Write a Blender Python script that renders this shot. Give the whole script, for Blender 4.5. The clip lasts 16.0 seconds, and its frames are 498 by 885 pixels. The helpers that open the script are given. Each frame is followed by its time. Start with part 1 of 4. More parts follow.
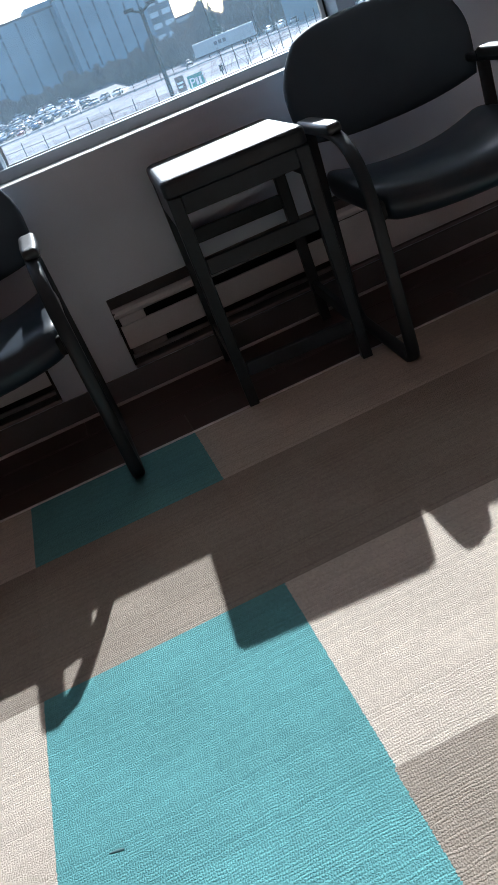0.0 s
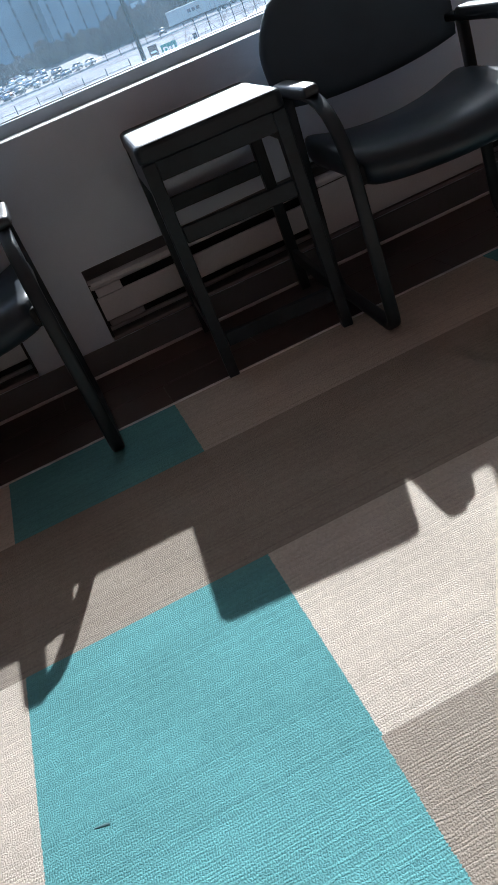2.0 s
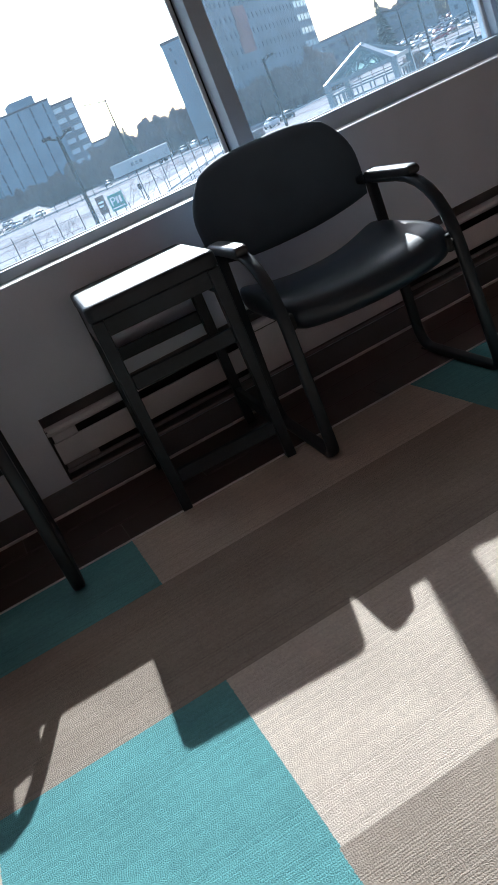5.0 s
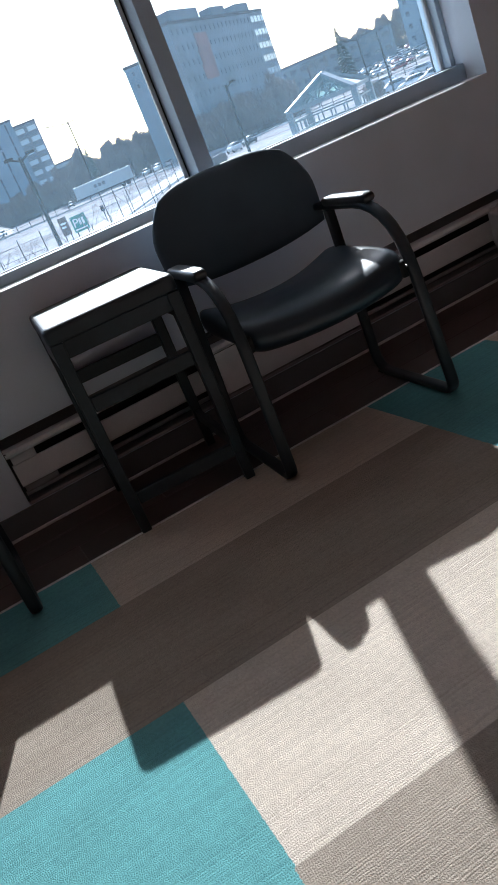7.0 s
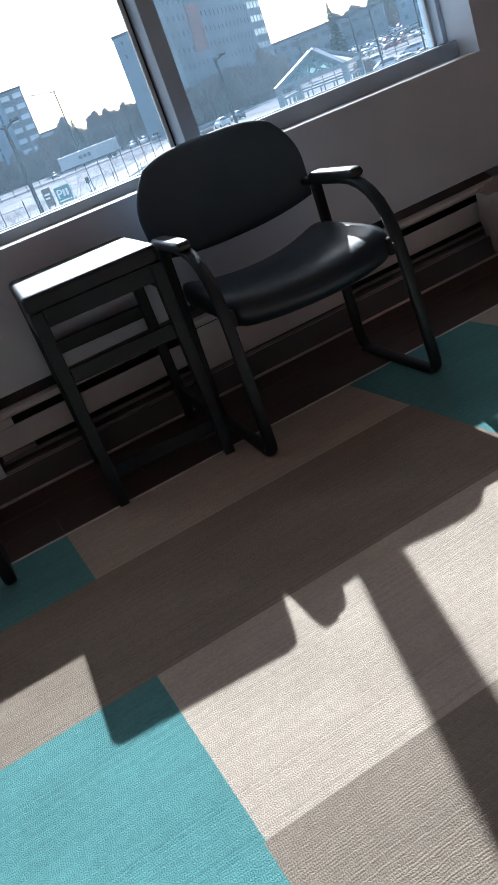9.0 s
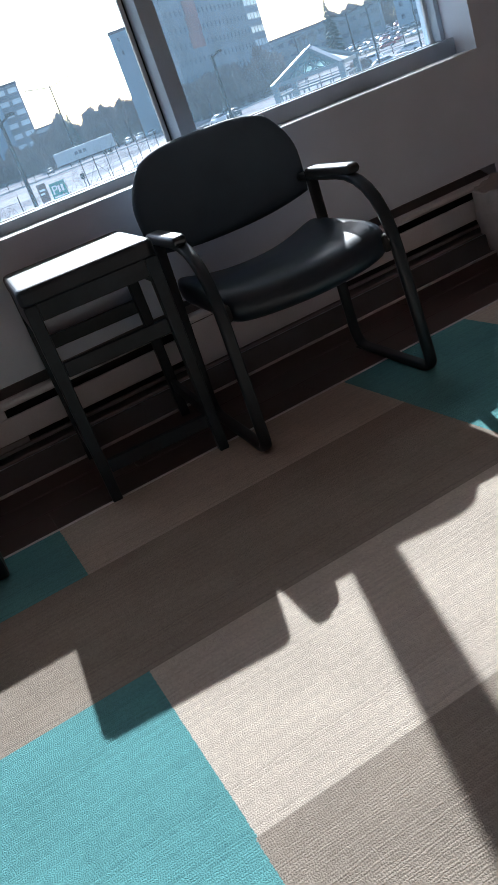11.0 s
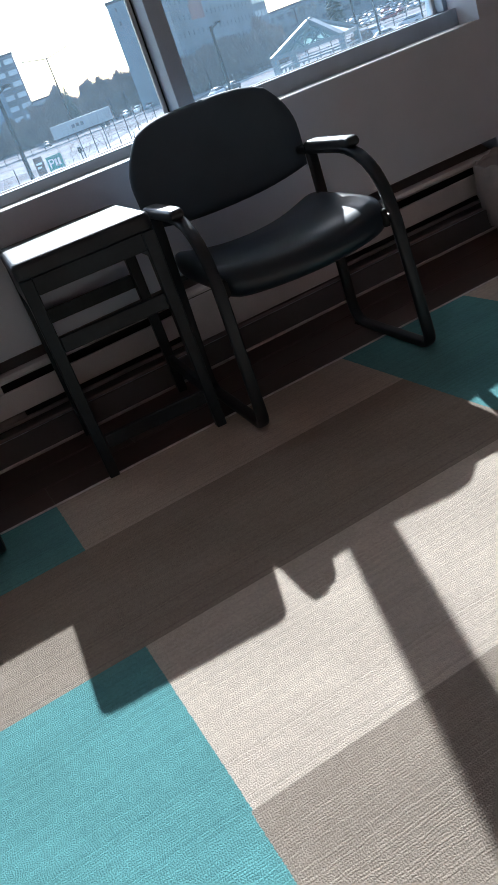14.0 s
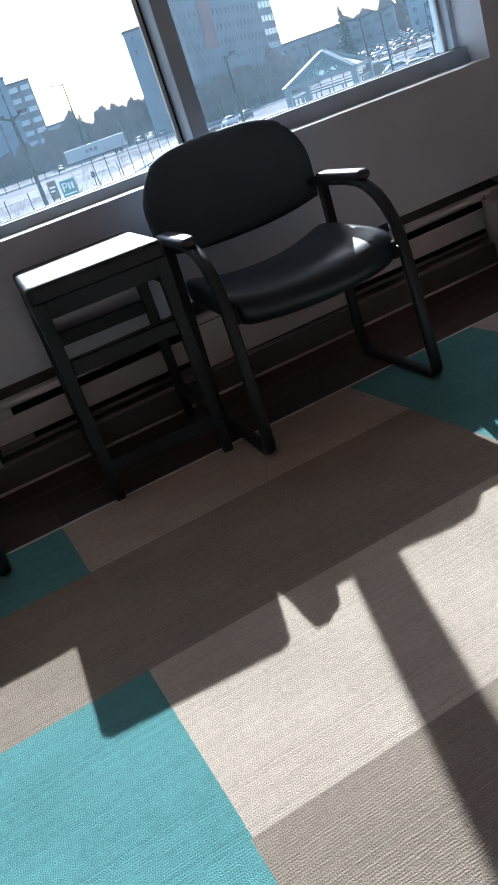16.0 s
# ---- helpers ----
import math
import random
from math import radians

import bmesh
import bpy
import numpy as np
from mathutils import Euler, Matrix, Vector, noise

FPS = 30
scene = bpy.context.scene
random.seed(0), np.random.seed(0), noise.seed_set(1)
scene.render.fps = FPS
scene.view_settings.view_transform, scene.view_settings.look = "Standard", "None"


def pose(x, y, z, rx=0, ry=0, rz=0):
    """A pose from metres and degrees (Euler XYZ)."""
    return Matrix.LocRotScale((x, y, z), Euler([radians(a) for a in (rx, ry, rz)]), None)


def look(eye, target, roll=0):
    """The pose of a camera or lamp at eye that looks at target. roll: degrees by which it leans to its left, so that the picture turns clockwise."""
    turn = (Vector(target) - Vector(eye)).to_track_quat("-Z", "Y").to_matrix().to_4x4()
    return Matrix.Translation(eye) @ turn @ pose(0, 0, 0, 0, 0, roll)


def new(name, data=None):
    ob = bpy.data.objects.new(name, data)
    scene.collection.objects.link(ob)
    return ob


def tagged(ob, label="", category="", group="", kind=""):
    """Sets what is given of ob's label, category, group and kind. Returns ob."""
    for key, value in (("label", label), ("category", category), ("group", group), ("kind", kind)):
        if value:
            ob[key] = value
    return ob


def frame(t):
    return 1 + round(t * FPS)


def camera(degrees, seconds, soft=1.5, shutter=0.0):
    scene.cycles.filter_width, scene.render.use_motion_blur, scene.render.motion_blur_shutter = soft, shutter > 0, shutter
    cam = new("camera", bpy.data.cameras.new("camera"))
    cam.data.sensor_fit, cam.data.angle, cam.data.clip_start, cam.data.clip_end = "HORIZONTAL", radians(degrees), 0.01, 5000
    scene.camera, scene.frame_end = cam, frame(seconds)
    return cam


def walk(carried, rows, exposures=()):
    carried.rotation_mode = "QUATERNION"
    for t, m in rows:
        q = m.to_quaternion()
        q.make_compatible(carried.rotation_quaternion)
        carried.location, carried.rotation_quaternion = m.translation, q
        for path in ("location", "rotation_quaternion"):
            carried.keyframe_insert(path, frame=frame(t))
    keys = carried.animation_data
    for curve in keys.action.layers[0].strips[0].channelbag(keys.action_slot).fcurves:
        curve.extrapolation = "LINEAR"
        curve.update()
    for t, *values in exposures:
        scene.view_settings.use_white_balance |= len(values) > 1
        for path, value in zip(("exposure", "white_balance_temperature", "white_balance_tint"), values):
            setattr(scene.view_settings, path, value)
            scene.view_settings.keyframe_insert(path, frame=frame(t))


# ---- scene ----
cam = camera(33.6, 16.0)
PATH = [
    (0, (-0.117, -1.305, 0.937), (0.091, 0.484, 0.069), -22.3),
    (0.5, (-0.12, -1.289, 0.924), (0.095, 0.488, 0.032), -22.5),
    (1, (-0.119, -1.293, 0.92), (0.096, 0.47, 0.001), -22.9),
    (1.5, (-0.113, -1.292, 0.924), (0.101, 0.465, -0.008), -23.1),
    (2, (-0.118, -1.286, 0.92), (0.105, 0.467, -0.016), -22.9),
    (2.5, (-0.128, -1.296, 0.927), (0.097, 0.461, -0.001), -22.5),
    (3, (-0.128, -1.328, 0.946), (0.11, 0.46, 0.082), -23.7),
    (3.5, (-0.107, -1.365, 0.963), (0.218, 0.439, 0.164), -24.9),
    (6, (-0.107, -1.407, 0.976), (0.38, 0.398, 0.265), -23.4),
    (6.5, (-0.095, -1.404, 0.96), (0.419, 0.394, 0.251), -23.4),
    (7, (-0.101, -1.425, 0.978), (0.443, 0.366, 0.274), -22.9),
    (7.5, (-0.093, -1.415, 0.961), (0.47, 0.361, 0.235), -22.7),
    (8, (-0.1, -1.411, 0.96), (0.455, 0.356, 0.206), -21.4),
    (8.5, (-0.098, -1.413, 0.969), (0.454, 0.349, 0.201), -21.3),
    (9, (-0.099, -1.41, 0.963), (0.461, 0.351, 0.198), -21.2),
    (11.5, (-0.101, -1.405, 0.956), (0.47, 0.344, 0.173), -20.5),
    (12, (-0.109, -1.416, 0.97), (0.462, 0.325, 0.169), -20.4),
    (12.5, (-0.101, -1.404, 0.953), (0.47, 0.339, 0.155), -20.7),
    (13, (-0.099, -1.402, 0.952), (0.466, 0.337, 0.142), -20.5),
    (13.5, (-0.097, -1.402, 0.952), (0.458, 0.333, 0.128), -20.5),
    (14, (-0.098, -1.399, 0.951), (0.452, 0.339, 0.127), -20.6),
    (14.5, (-0.095, -1.404, 0.951), (0.457, 0.338, 0.139), -20.7),
    (15, (-0.105, -1.409, 0.962), (0.438, 0.341, 0.159), -20.3),
    (15.5, (-0.109, -1.408, 0.962), (0.438, 0.352, 0.184), -19.6),
    (16, (-0.104, -1.411, 0.962), (0.461, 0.347, 0.194), -19.3),
]
walk(cam, [(t, look(eye, target, roll)) for t, eye, target, roll in PATH], [(0.0, 1.16, 6120, 10), (16.0, 1.16, 6120, 10)])

# ---- world, sun and exposure ----
SUN_AZ, SUN_EL = 18.0, 33.2
world = bpy.data.worlds.new("world")
scene.world = world
world.use_nodes = True
wn = world.node_tree
sky = wn.nodes.new("ShaderNodeTexSky")
sky.sky_type, sky.sun_disc = "NISHITA", False
sky.sun_elevation, sky.sun_rotation = radians(SUN_EL), radians(SUN_AZ)
sky.air_density, sky.dust_density, sky.ozone_density = 1.0, 1.0, 1.4
wn.links.new(sky.outputs[0], wn.nodes["Background"].inputs[0])
wn.nodes["Background"].inputs[1].default_value = 0.145
sun = new("sun", bpy.data.lights.new("sun", "SUN"))
sun.data.energy, sun.data.angle, sun.data.color = 5.0, radians(0.53), (1.0, 0.97, 0.93)
az, el = radians(SUN_AZ), radians(SUN_EL)
to_sun = Vector((math.sin(az) * math.cos(el), math.cos(az) * math.cos(el), math.sin(el)))
sun.matrix_world = look(to_sun * 50, (0, 0, 0))


# ---- materials ----
def mat(name, base, rough=0.6, metal=0.0, vary=0.15, scale=6.0, grain=120.0, bump=0.1, second=None, spec=0.5, coat=0.0, depth=0.002):
    """A surface with variation at two scales: broad stains and fine grain, with a fine relief."""
    m = bpy.data.materials.new(name)
    m.use_nodes = True
    n, l = m.node_tree.nodes, m.node_tree.links
    b = n["Principled BSDF"]
    co = n.new("ShaderNodeTexCoord")
    info = n.new("ShaderNodeObjectInfo")
    big, fine = n.new("ShaderNodeTexNoise"), n.new("ShaderNodeTexNoise")
    big.inputs["Scale"].default_value, fine.inputs["Scale"].default_value = scale, grain
    big.inputs["Detail"].default_value, fine.inputs["Detail"].default_value = 4, 3
    for t in (big, fine):
        l.new(co.outputs["Object"], t.inputs["Vector"])
    ramp = n.new("ShaderNodeMix")
    ramp.data_type = "RGBA"
    dark = second or tuple(c * (1 - 2 * vary) for c in base)
    ramp.inputs[6].default_value, ramp.inputs[7].default_value = (*dark, 1), (*base, 1)
    mid = n.new("ShaderNodeMapRange")
    mid.inputs["From Min"].default_value, mid.inputs["From Max"].default_value = 0.3, 0.62
    l.new(big.outputs["Fac"], mid.inputs["Value"])
    l.new(mid.outputs[0], ramp.inputs[0])
    hsv = n.new("ShaderNodeHueSaturation")
    val = n.new("ShaderNodeMapRange")
    val.inputs["To Min"].default_value, val.inputs["To Max"].default_value = 1 - vary, 1 + vary
    l.new(fine.outputs["Fac"], val.inputs["Value"])
    l.new(val.outputs[0], hsv.inputs["Value"])
    l.new(ramp.outputs[2], hsv.inputs["Color"])
    own = n.new("ShaderNodeHueSaturation")
    rnd = n.new("ShaderNodeMapRange")
    rnd.inputs["To Min"].default_value, rnd.inputs["To Max"].default_value = 0.96, 1.04
    l.new(info.outputs["Random"], rnd.inputs["Value"])
    l.new(rnd.outputs[0], own.inputs["Value"])
    l.new(hsv.outputs[0], own.inputs["Color"])
    l.new(own.outputs[0], b.inputs["Base Color"])
    rr = n.new("ShaderNodeMapRange")
    rr.inputs["To Min"].default_value, rr.inputs["To Max"].default_value = max(0.02, rough * 0.8), min(1.0, rough * 1.2)
    l.new(big.outputs["Fac"], rr.inputs["Value"])
    l.new(rr.outputs[0], b.inputs["Roughness"])
    b.inputs["Metallic"].default_value = metal
    b.inputs["Specular IOR Level"].default_value = spec
    b.inputs["Coat Weight"].default_value = coat
    if bump:
        bp = n.new("ShaderNodeBump")
        bp.inputs["Strength"].default_value, bp.inputs["Distance"].default_value = bump, depth
        l.new(fine.outputs["Fac"], bp.inputs["Height"])
        l.new(bp.outputs[0], b.inputs["Normal"])
    return m


def glass_pane(name, film, tint=(0.95, 0.98, 1.0), ior=1.45):
    """Clear glass with a thin uneven film of dust that scatters a little of the daylight, tinted blue for the haze over
    the view.
    """
    m = bpy.data.materials.new(name)
    m.use_nodes = True
    n, l = m.node_tree.nodes, m.node_tree.links
    out = n["Material Output"]
    n.remove(n["Principled BSDF"])
    clear, gloss, dust = n.new("ShaderNodeBsdfTransparent"), n.new("ShaderNodeBsdfGlossy"), n.new("ShaderNodeBsdfTranslucent")
    clear.inputs[0].default_value = (*tint, 1)
    gloss.inputs["Roughness"].default_value = 0.02
    # blue tint puts the outdoor haze into the dust film
    dust.inputs[0].default_value = (0.50, 0.78, 1.0, 1)
    fres = n.new("ShaderNodeFresnel")
    fres.inputs[0].default_value = ior
    co, noise1 = n.new("ShaderNodeTexCoord"), n.new("ShaderNodeTexNoise")
    noise1.inputs["Scale"].default_value, noise1.inputs["Detail"].default_value = 2.2, 6
    l.new(co.outputs["Object"], noise1.inputs["Vector"])
    rng = n.new("ShaderNodeMapRange")
    rng.inputs["From Min"].default_value, rng.inputs["From Max"].default_value = 0.3, 0.7
    rng.inputs["To Min"].default_value, rng.inputs["To Max"].default_value = film * 0.75, film * 1.25
    l.new(noise1.outputs["Fac"], rng.inputs["Value"])
    a, b = n.new("ShaderNodeMixShader"), n.new("ShaderNodeMixShader")
    l.new(rng.outputs[0], a.inputs[0])
    l.new(clear.outputs[0], a.inputs[1])
    l.new(dust.outputs[0], a.inputs[2])
    l.new(fres.outputs[0], b.inputs[0])
    l.new(a.outputs[0], b.inputs[1])
    l.new(gloss.outputs[0], b.inputs[2])
    l.new(b.outputs[0], out.inputs[0])
    return m


def carpet(name, base):
    """Tufted loop pile: ribs of knobbly loops along x, each loop a little lighter or darker, with faint broad wear."""
    m = mat(name, base, 0.95, vary=0.07, scale=5, grain=60, bump=0.0, spec=0.05)
    n, l = m.node_tree.nodes, m.node_tree.links
    b = n["Principled BSDF"]

    def calc(op, *args):
        node = n.new("ShaderNodeMath")
        node.operation = op
        for k, v in enumerate(args):
            if isinstance(v, (int, float)):
                node.inputs[k].default_value = v
            else:
                l.new(v, node.inputs[k])
        return node.outputs[0]

    def cloud(scale, detail=2):
        node = n.new("ShaderNodeTexNoise")
        node.inputs["Scale"].default_value, node.inputs["Detail"].default_value = scale, detail
        l.new(co.outputs["Object"], node.inputs["Vector"])
        return node

    co, split = n.new("ShaderNodeTexCoord"), n.new("ShaderNodeSeparateXYZ")
    l.new(co.outputs["Object"], split.inputs[0])
    jitter, part_of = cloud(330), n.new("ShaderNodeSeparateColor")
    l.new(jitter.outputs["Color"], part_of.inputs[0])
    slow = cloud(24, 1).outputs["Fac"]
    across = calc("MULTIPLY_ADD", part_of.outputs[0], 1.1, calc("MULTIPLY_ADD", slow, 1.6, calc("DIVIDE", split.outputs["Y"], ROW)))
    rib = calc("FLOOR", across)
    row = n.new("ShaderNodeTexWhiteNoise")
    row.noise_dimensions = "1D"
    l.new(rib, row.inputs["W"])
    along = calc("MULTIPLY_ADD", part_of.outputs[1], 1.3, calc("MULTIPLY_ADD", row.outputs["Value"], 7.0, calc("DIVIDE", split.outputs["X"], LOOP)))
    loop = n.new("ShaderNodeTexWhiteNoise")
    loop.noise_dimensions = "2D"
    place = n.new("ShaderNodeCombineXYZ")
    l.new(calc("FLOOR", along), place.inputs[0])
    l.new(rib, place.inputs[1])
    l.new(place.outputs[0], loop.inputs["Vector"])

    def hump(v):
        d = calc("MULTIPLY_ADD", calc("FRACT", v), 2.0, -1.0)
        return calc("SUBTRACT", 1.0, calc("MULTIPLY", d, d))

    ridge, bead = hump(across), hump(along)
    deep = calc("MULTIPLY_ADD", row.outputs["Value"], 0.85, -0.10)
    height = calc("MULTIPLY_ADD", calc("MULTIPLY", ridge, bead), 0.65, calc("MULTIPLY", calc("POWER", ridge, 0.5), deep))
    height = calc("MULTIPLY_ADD", loop.outputs["Value"], 0.25, height)
    height = calc("MULTIPLY_ADD", cloud(430, 2).outputs["Fac"], 1.9, height)
    bp = n.new("ShaderNodeBump")
    bp.inputs["Strength"].default_value, bp.inputs["Distance"].default_value = PILE, 0.0012
    l.new(height, bp.inputs["Height"])
    l.new(bp.outputs[0], b.inputs["Normal"])
    own, tone, was = n.new("ShaderNodeHueSaturation"), n.new("ShaderNodeMapRange"), b.inputs["Base Color"].links[0].from_socket
    tone.inputs["To Min"].default_value, tone.inputs["To Max"].default_value = 0.80, 1.12
    l.new(calc("MULTIPLY_ADD", calc("POWER", row.outputs["Value"], 0.4), 0.55, calc("MULTIPLY", loop.outputs["Value"], 0.45)), tone.inputs["Value"])
    l.new(tone.outputs[0], own.inputs["Value"])
    l.new(was, own.inputs["Color"])
    l.new(own.outputs[0], b.inputs["Base Color"])
    return m


LOOP, ROW, PILE = 0.0040, 0.0057, 0.85
TEAL = carpet("teal_carpet", (0.130, 0.338, 0.350))
BEIGE = carpet("beige_carpet", (0.562, 0.490, 0.416))
TAUPE = carpet("taupe_carpet", (0.318, 0.270, 0.224))
PLANK = mat("brown_plank", (0.085, 0.048, 0.042), 0.38, vary=0.22, scale=4, grain=60, bump=0.08)
WALL = mat("grey_wall_paint", (0.76, 0.84, 0.94), 0.75, vary=0.05, scale=3, grain=260, bump=0.12, spec=0.3)
# warm tints for unseen walls and ceiling, chosen to redden bounced light
BOUNCE_WALL = mat("bounce_wall_tint", (0.90, 0.60, 0.525), 0.75, vary=0.05, scale=3, grain=260, bump=0.12, spec=0.3)
CEIL = mat("ceiling_bounce_tint", (0.88, 0.68, 0.615), 0.9, vary=0.05, scale=5, grain=200, bump=0.1)
SILL = mat("white_sill_laminate", (0.72, 0.70, 0.68), 0.45, vary=0.06, scale=5, grain=90, bump=0.03)
ALU = mat("grey_window_aluminium", (0.47, 0.57, 0.67), 0.45, 0.2, vary=0.08, scale=5, grain=200, bump=0.03)
ALU_LIGHT = mat("pale_glazing_bead", (0.52, 0.54, 0.56), 0.4, 0.3, vary=0.06, scale=8, grain=200, bump=0.03)
HEATER = mat("beige_heater_enamel", (0.76, 0.75, 0.77), 0.34, 0.0, vary=0.08, scale=5, grain=180, bump=0.04)
# heater enamel painted darker for the parts that lie in shade
HEAT_SHADE = mat("shaded_heater_enamel", (0.32, 0.30, 0.30), 0.5, 0.0, vary=0.12, scale=5, grain=180, bump=0.04)
# near-black paint for the shade inside the slots and end gaps
HEAT_DEEP_SHADE = mat("heater_slot_shade", (0.02, 0.02, 0.022), 0.7, vary=0.2, scale=9, grain=200)
BASE = mat("dark_vinyl_base", (0.16, 0.16, 0.17), 0.4, vary=0.12, scale=5, grain=150, bump=0.04)
DENT = mat("dark_teal_dent", (0.06, 0.15, 0.16), 0.9, vary=0.2, scale=60, grain=900, bump=0.2)
TRIM = mat("aluminium_edge_trim", (0.72, 0.70, 0.68), 0.45, 0.2, vary=0.1, scale=20, grain=300, bump=0.03)
BLACK_WOOD = mat("black_lacquered_wood", (0.025, 0.036, 0.046), 0.40, vary=0.25, scale=6, grain=70, bump=0.04, spec=0.3)
TABLE_TOP = mat("black_glossy_table_top", (0.022, 0.030, 0.039), 0.40, vary=0.2, scale=9, grain=240, bump=0.05, spec=0.4)
# backrest colour raised and blued to hold the glare from the window
BACK_GLARE = mat("back_cloth_with_glare", (0.066, 0.102, 0.138), 0.7, vary=0.1, scale=7, grain=700, bump=0.12, spec=0.4, depth=0.0004)
VINYL = mat("black_vinyl_upholstery", (0.013, 0.023, 0.036), 0.33, vary=0.12, scale=7, grain=420, bump=0.06, spec=0.42, depth=0.0003)
STEEL = mat("black_painted_steel", (0.019, 0.027, 0.034), 0.37, vary=0.06, scale=12, grain=260, bump=0.05, spec=0.35)
PAD = mat("black_moulded_armrest", (0.025, 0.029, 0.034), 0.38, vary=0.2, scale=12, grain=420, bump=0.10, spec=0.75)
BOLT = mat("bright_bolt_steel", (0.6, 0.6, 0.6), 0.25, 1.0, vary=0.08, scale=40, grain=200, bump=0.03)
RUBBER = mat("black_rubber", (0.012, 0.012, 0.012), 0.8, vary=0.2, scale=20, grain=300)
BIN = mat("grey_bin_plastic", (0.42, 0.39, 0.385), 0.5, vary=0.1, scale=8, grain=150, bump=0.05)
GLASS = glass_pane("dusty_hazed_glass", 0.034)
SHELTER_GLASS = glass_pane("shelter_glass", 0.003, (0.66, 0.86, 0.85), 1.10)
# outdoors
SNOW = mat("trodden_snow", (0.34, 0.33, 0.335), 0.95, vary=0.15, scale=0.10, grain=0.8, bump=0.3, second=(0.19, 0.18, 0.185), depth=0.15, spec=0.0)
ASPHALT = mat("wet_asphalt", (0.075, 0.075, 0.08), 0.7, vary=0.2, scale=0.08, grain=1.5, bump=0.1, second=(0.14, 0.135, 0.135), spec=0.1)
KERB = mat("snowy_kerb", (0.50, 0.49, 0.49), 0.9, vary=0.15, scale=0.5, grain=5)
CONCRETE = mat("blue_grey_concrete", (0.23, 0.30, 0.36), 0.8, vary=0.12, scale=0.12, grain=2.0)
CONCRETE_B = mat("grey_brick_panels", (0.20, 0.225, 0.255), 0.8, vary=0.2, scale=0.1, grain=2.0)
RED_PATCH = mat("red_brown_patch", (0.27, 0.165, 0.16), 0.8, vary=0.2, scale=0.15, grain=2.0)
PALE = mat("pale_render_band", (0.30, 0.31, 0.32), 0.8, vary=0.1, scale=0.2, grain=2.0)
ROOF = mat("dark_roof_felt", (0.10, 0.10, 0.11), 0.85, vary=0.15, scale=0.2, grain=2.0)
PANE_OUT = mat("bright_office_glazing", (0.55, 0.62, 0.68), 0.12, 0.0, vary=0.1, scale=0.5, grain=3, bump=0.0, spec=1.0)
PANE_DARK = mat("dark_office_glazing", (0.10, 0.13, 0.17), 0.15, 0.0, vary=0.2, scale=0.5, grain=3, bump=0.0, spec=0.8)
PANE_SLOT = mat("dull_slot_window", (0.09, 0.12, 0.15), 0.55, 0.0, vary=0.2, scale=0.5, grain=3, bump=0.0, spec=0.2)
POLE = mat("brown_lamp_pole", (0.02, 0.017, 0.017), 0.9, 0.0, vary=0.15, scale=1, grain=8, spec=0.1)
FENCE = mat("galvanised_fence", (0.05, 0.05, 0.052), 0.9, 0.0, vary=0.1, scale=2, grain=20, spec=0.05)
BARK = mat("grey_brown_bark", (0.05, 0.042, 0.038), 0.9, vary=0.2, scale=2, grain=20)
TWIG = mat("winter_twigs", (0.21, 0.168, 0.155), 0.95, vary=0.25, scale=0.3, grain=3, spec=0.05)
SPRUCE = mat("dark_spruce_needles", (0.05, 0.075, 0.06), 0.9, vary=0.3, scale=0.6, grain=6)
TRAILER = mat("white_trailer_panel", (0.44, 0.47, 0.50), 0.4, vary=0.06, scale=0.4, grain=4)
GREEN = mat("teal_sign_board", (0.03, 0.24, 0.20), 0.5, vary=0.08, scale=1, grain=8)
BROWN = mat("brown_sign_board", (0.12, 0.07, 0.06), 0.5, vary=0.08, scale=1, grain=8)
WHITE = mat("white_sign_paint", (0.75, 0.75, 0.75), 0.5, vary=0.04, scale=2, grain=9)
FRAME_BLUE = mat("blue_grey_shelter_frame", (0.13, 0.17, 0.20), 0.4, 0.3, vary=0.08, scale=0.6, grain=6)
CAR_GLASS = mat("car_window_glass", (0.02, 0.025, 0.03), 0.08, 0.0, vary=0.2, scale=1, grain=4, bump=0.0, spec=0.8)
CAR_PAINT = [mat("car_paint_" + n, c, 0.28, 0.2, vary=0.05, scale=1, grain=9, bump=0.0, coat=0.8) for n, c in
             (("silver", (0.45, 0.46, 0.48)), ("white", (0.7, 0.7, 0.7)), ("red", (0.25, 0.03, 0.03)), ("black", (0.03, 0.03, 0.035)), ("blue", (0.08, 0.13, 0.22)))]
TYRE = mat("tyre_rubber", (0.02, 0.02, 0.02), 0.85, vary=0.2, scale=3, grain=20)


# ---- mesh helpers ----
def mesh_of(bm, name, material, smooth=False):
    me = bpy.data.meshes.new(name)
    bm.to_mesh(me)
    bm.free()
    me.materials.append(material)
    if smooth:
        me.polygons.foreach_set("use_smooth", [True] * len(me.polygons))
    return me


def part(name, bm, material, parent, label="", smooth=False):
    """One mesh object under a thing or a part."""
    ob = new(name, mesh_of(bm, name, material, smooth))
    ob.parent = parent
    if label:
        ob["label"] = label
    return ob


def thing(name, label, category, group="", kind="", at=None):
    ob = tagged(new(name), label, category, group, kind)
    if at is not None:
        ob.matrix_basis = at
    return ob


def solid(name, bm, material, label, category, kind="", group="", smooth=False):
    return tagged(new(name, mesh_of(bm, name, material, smooth)), label, category, group, kind)


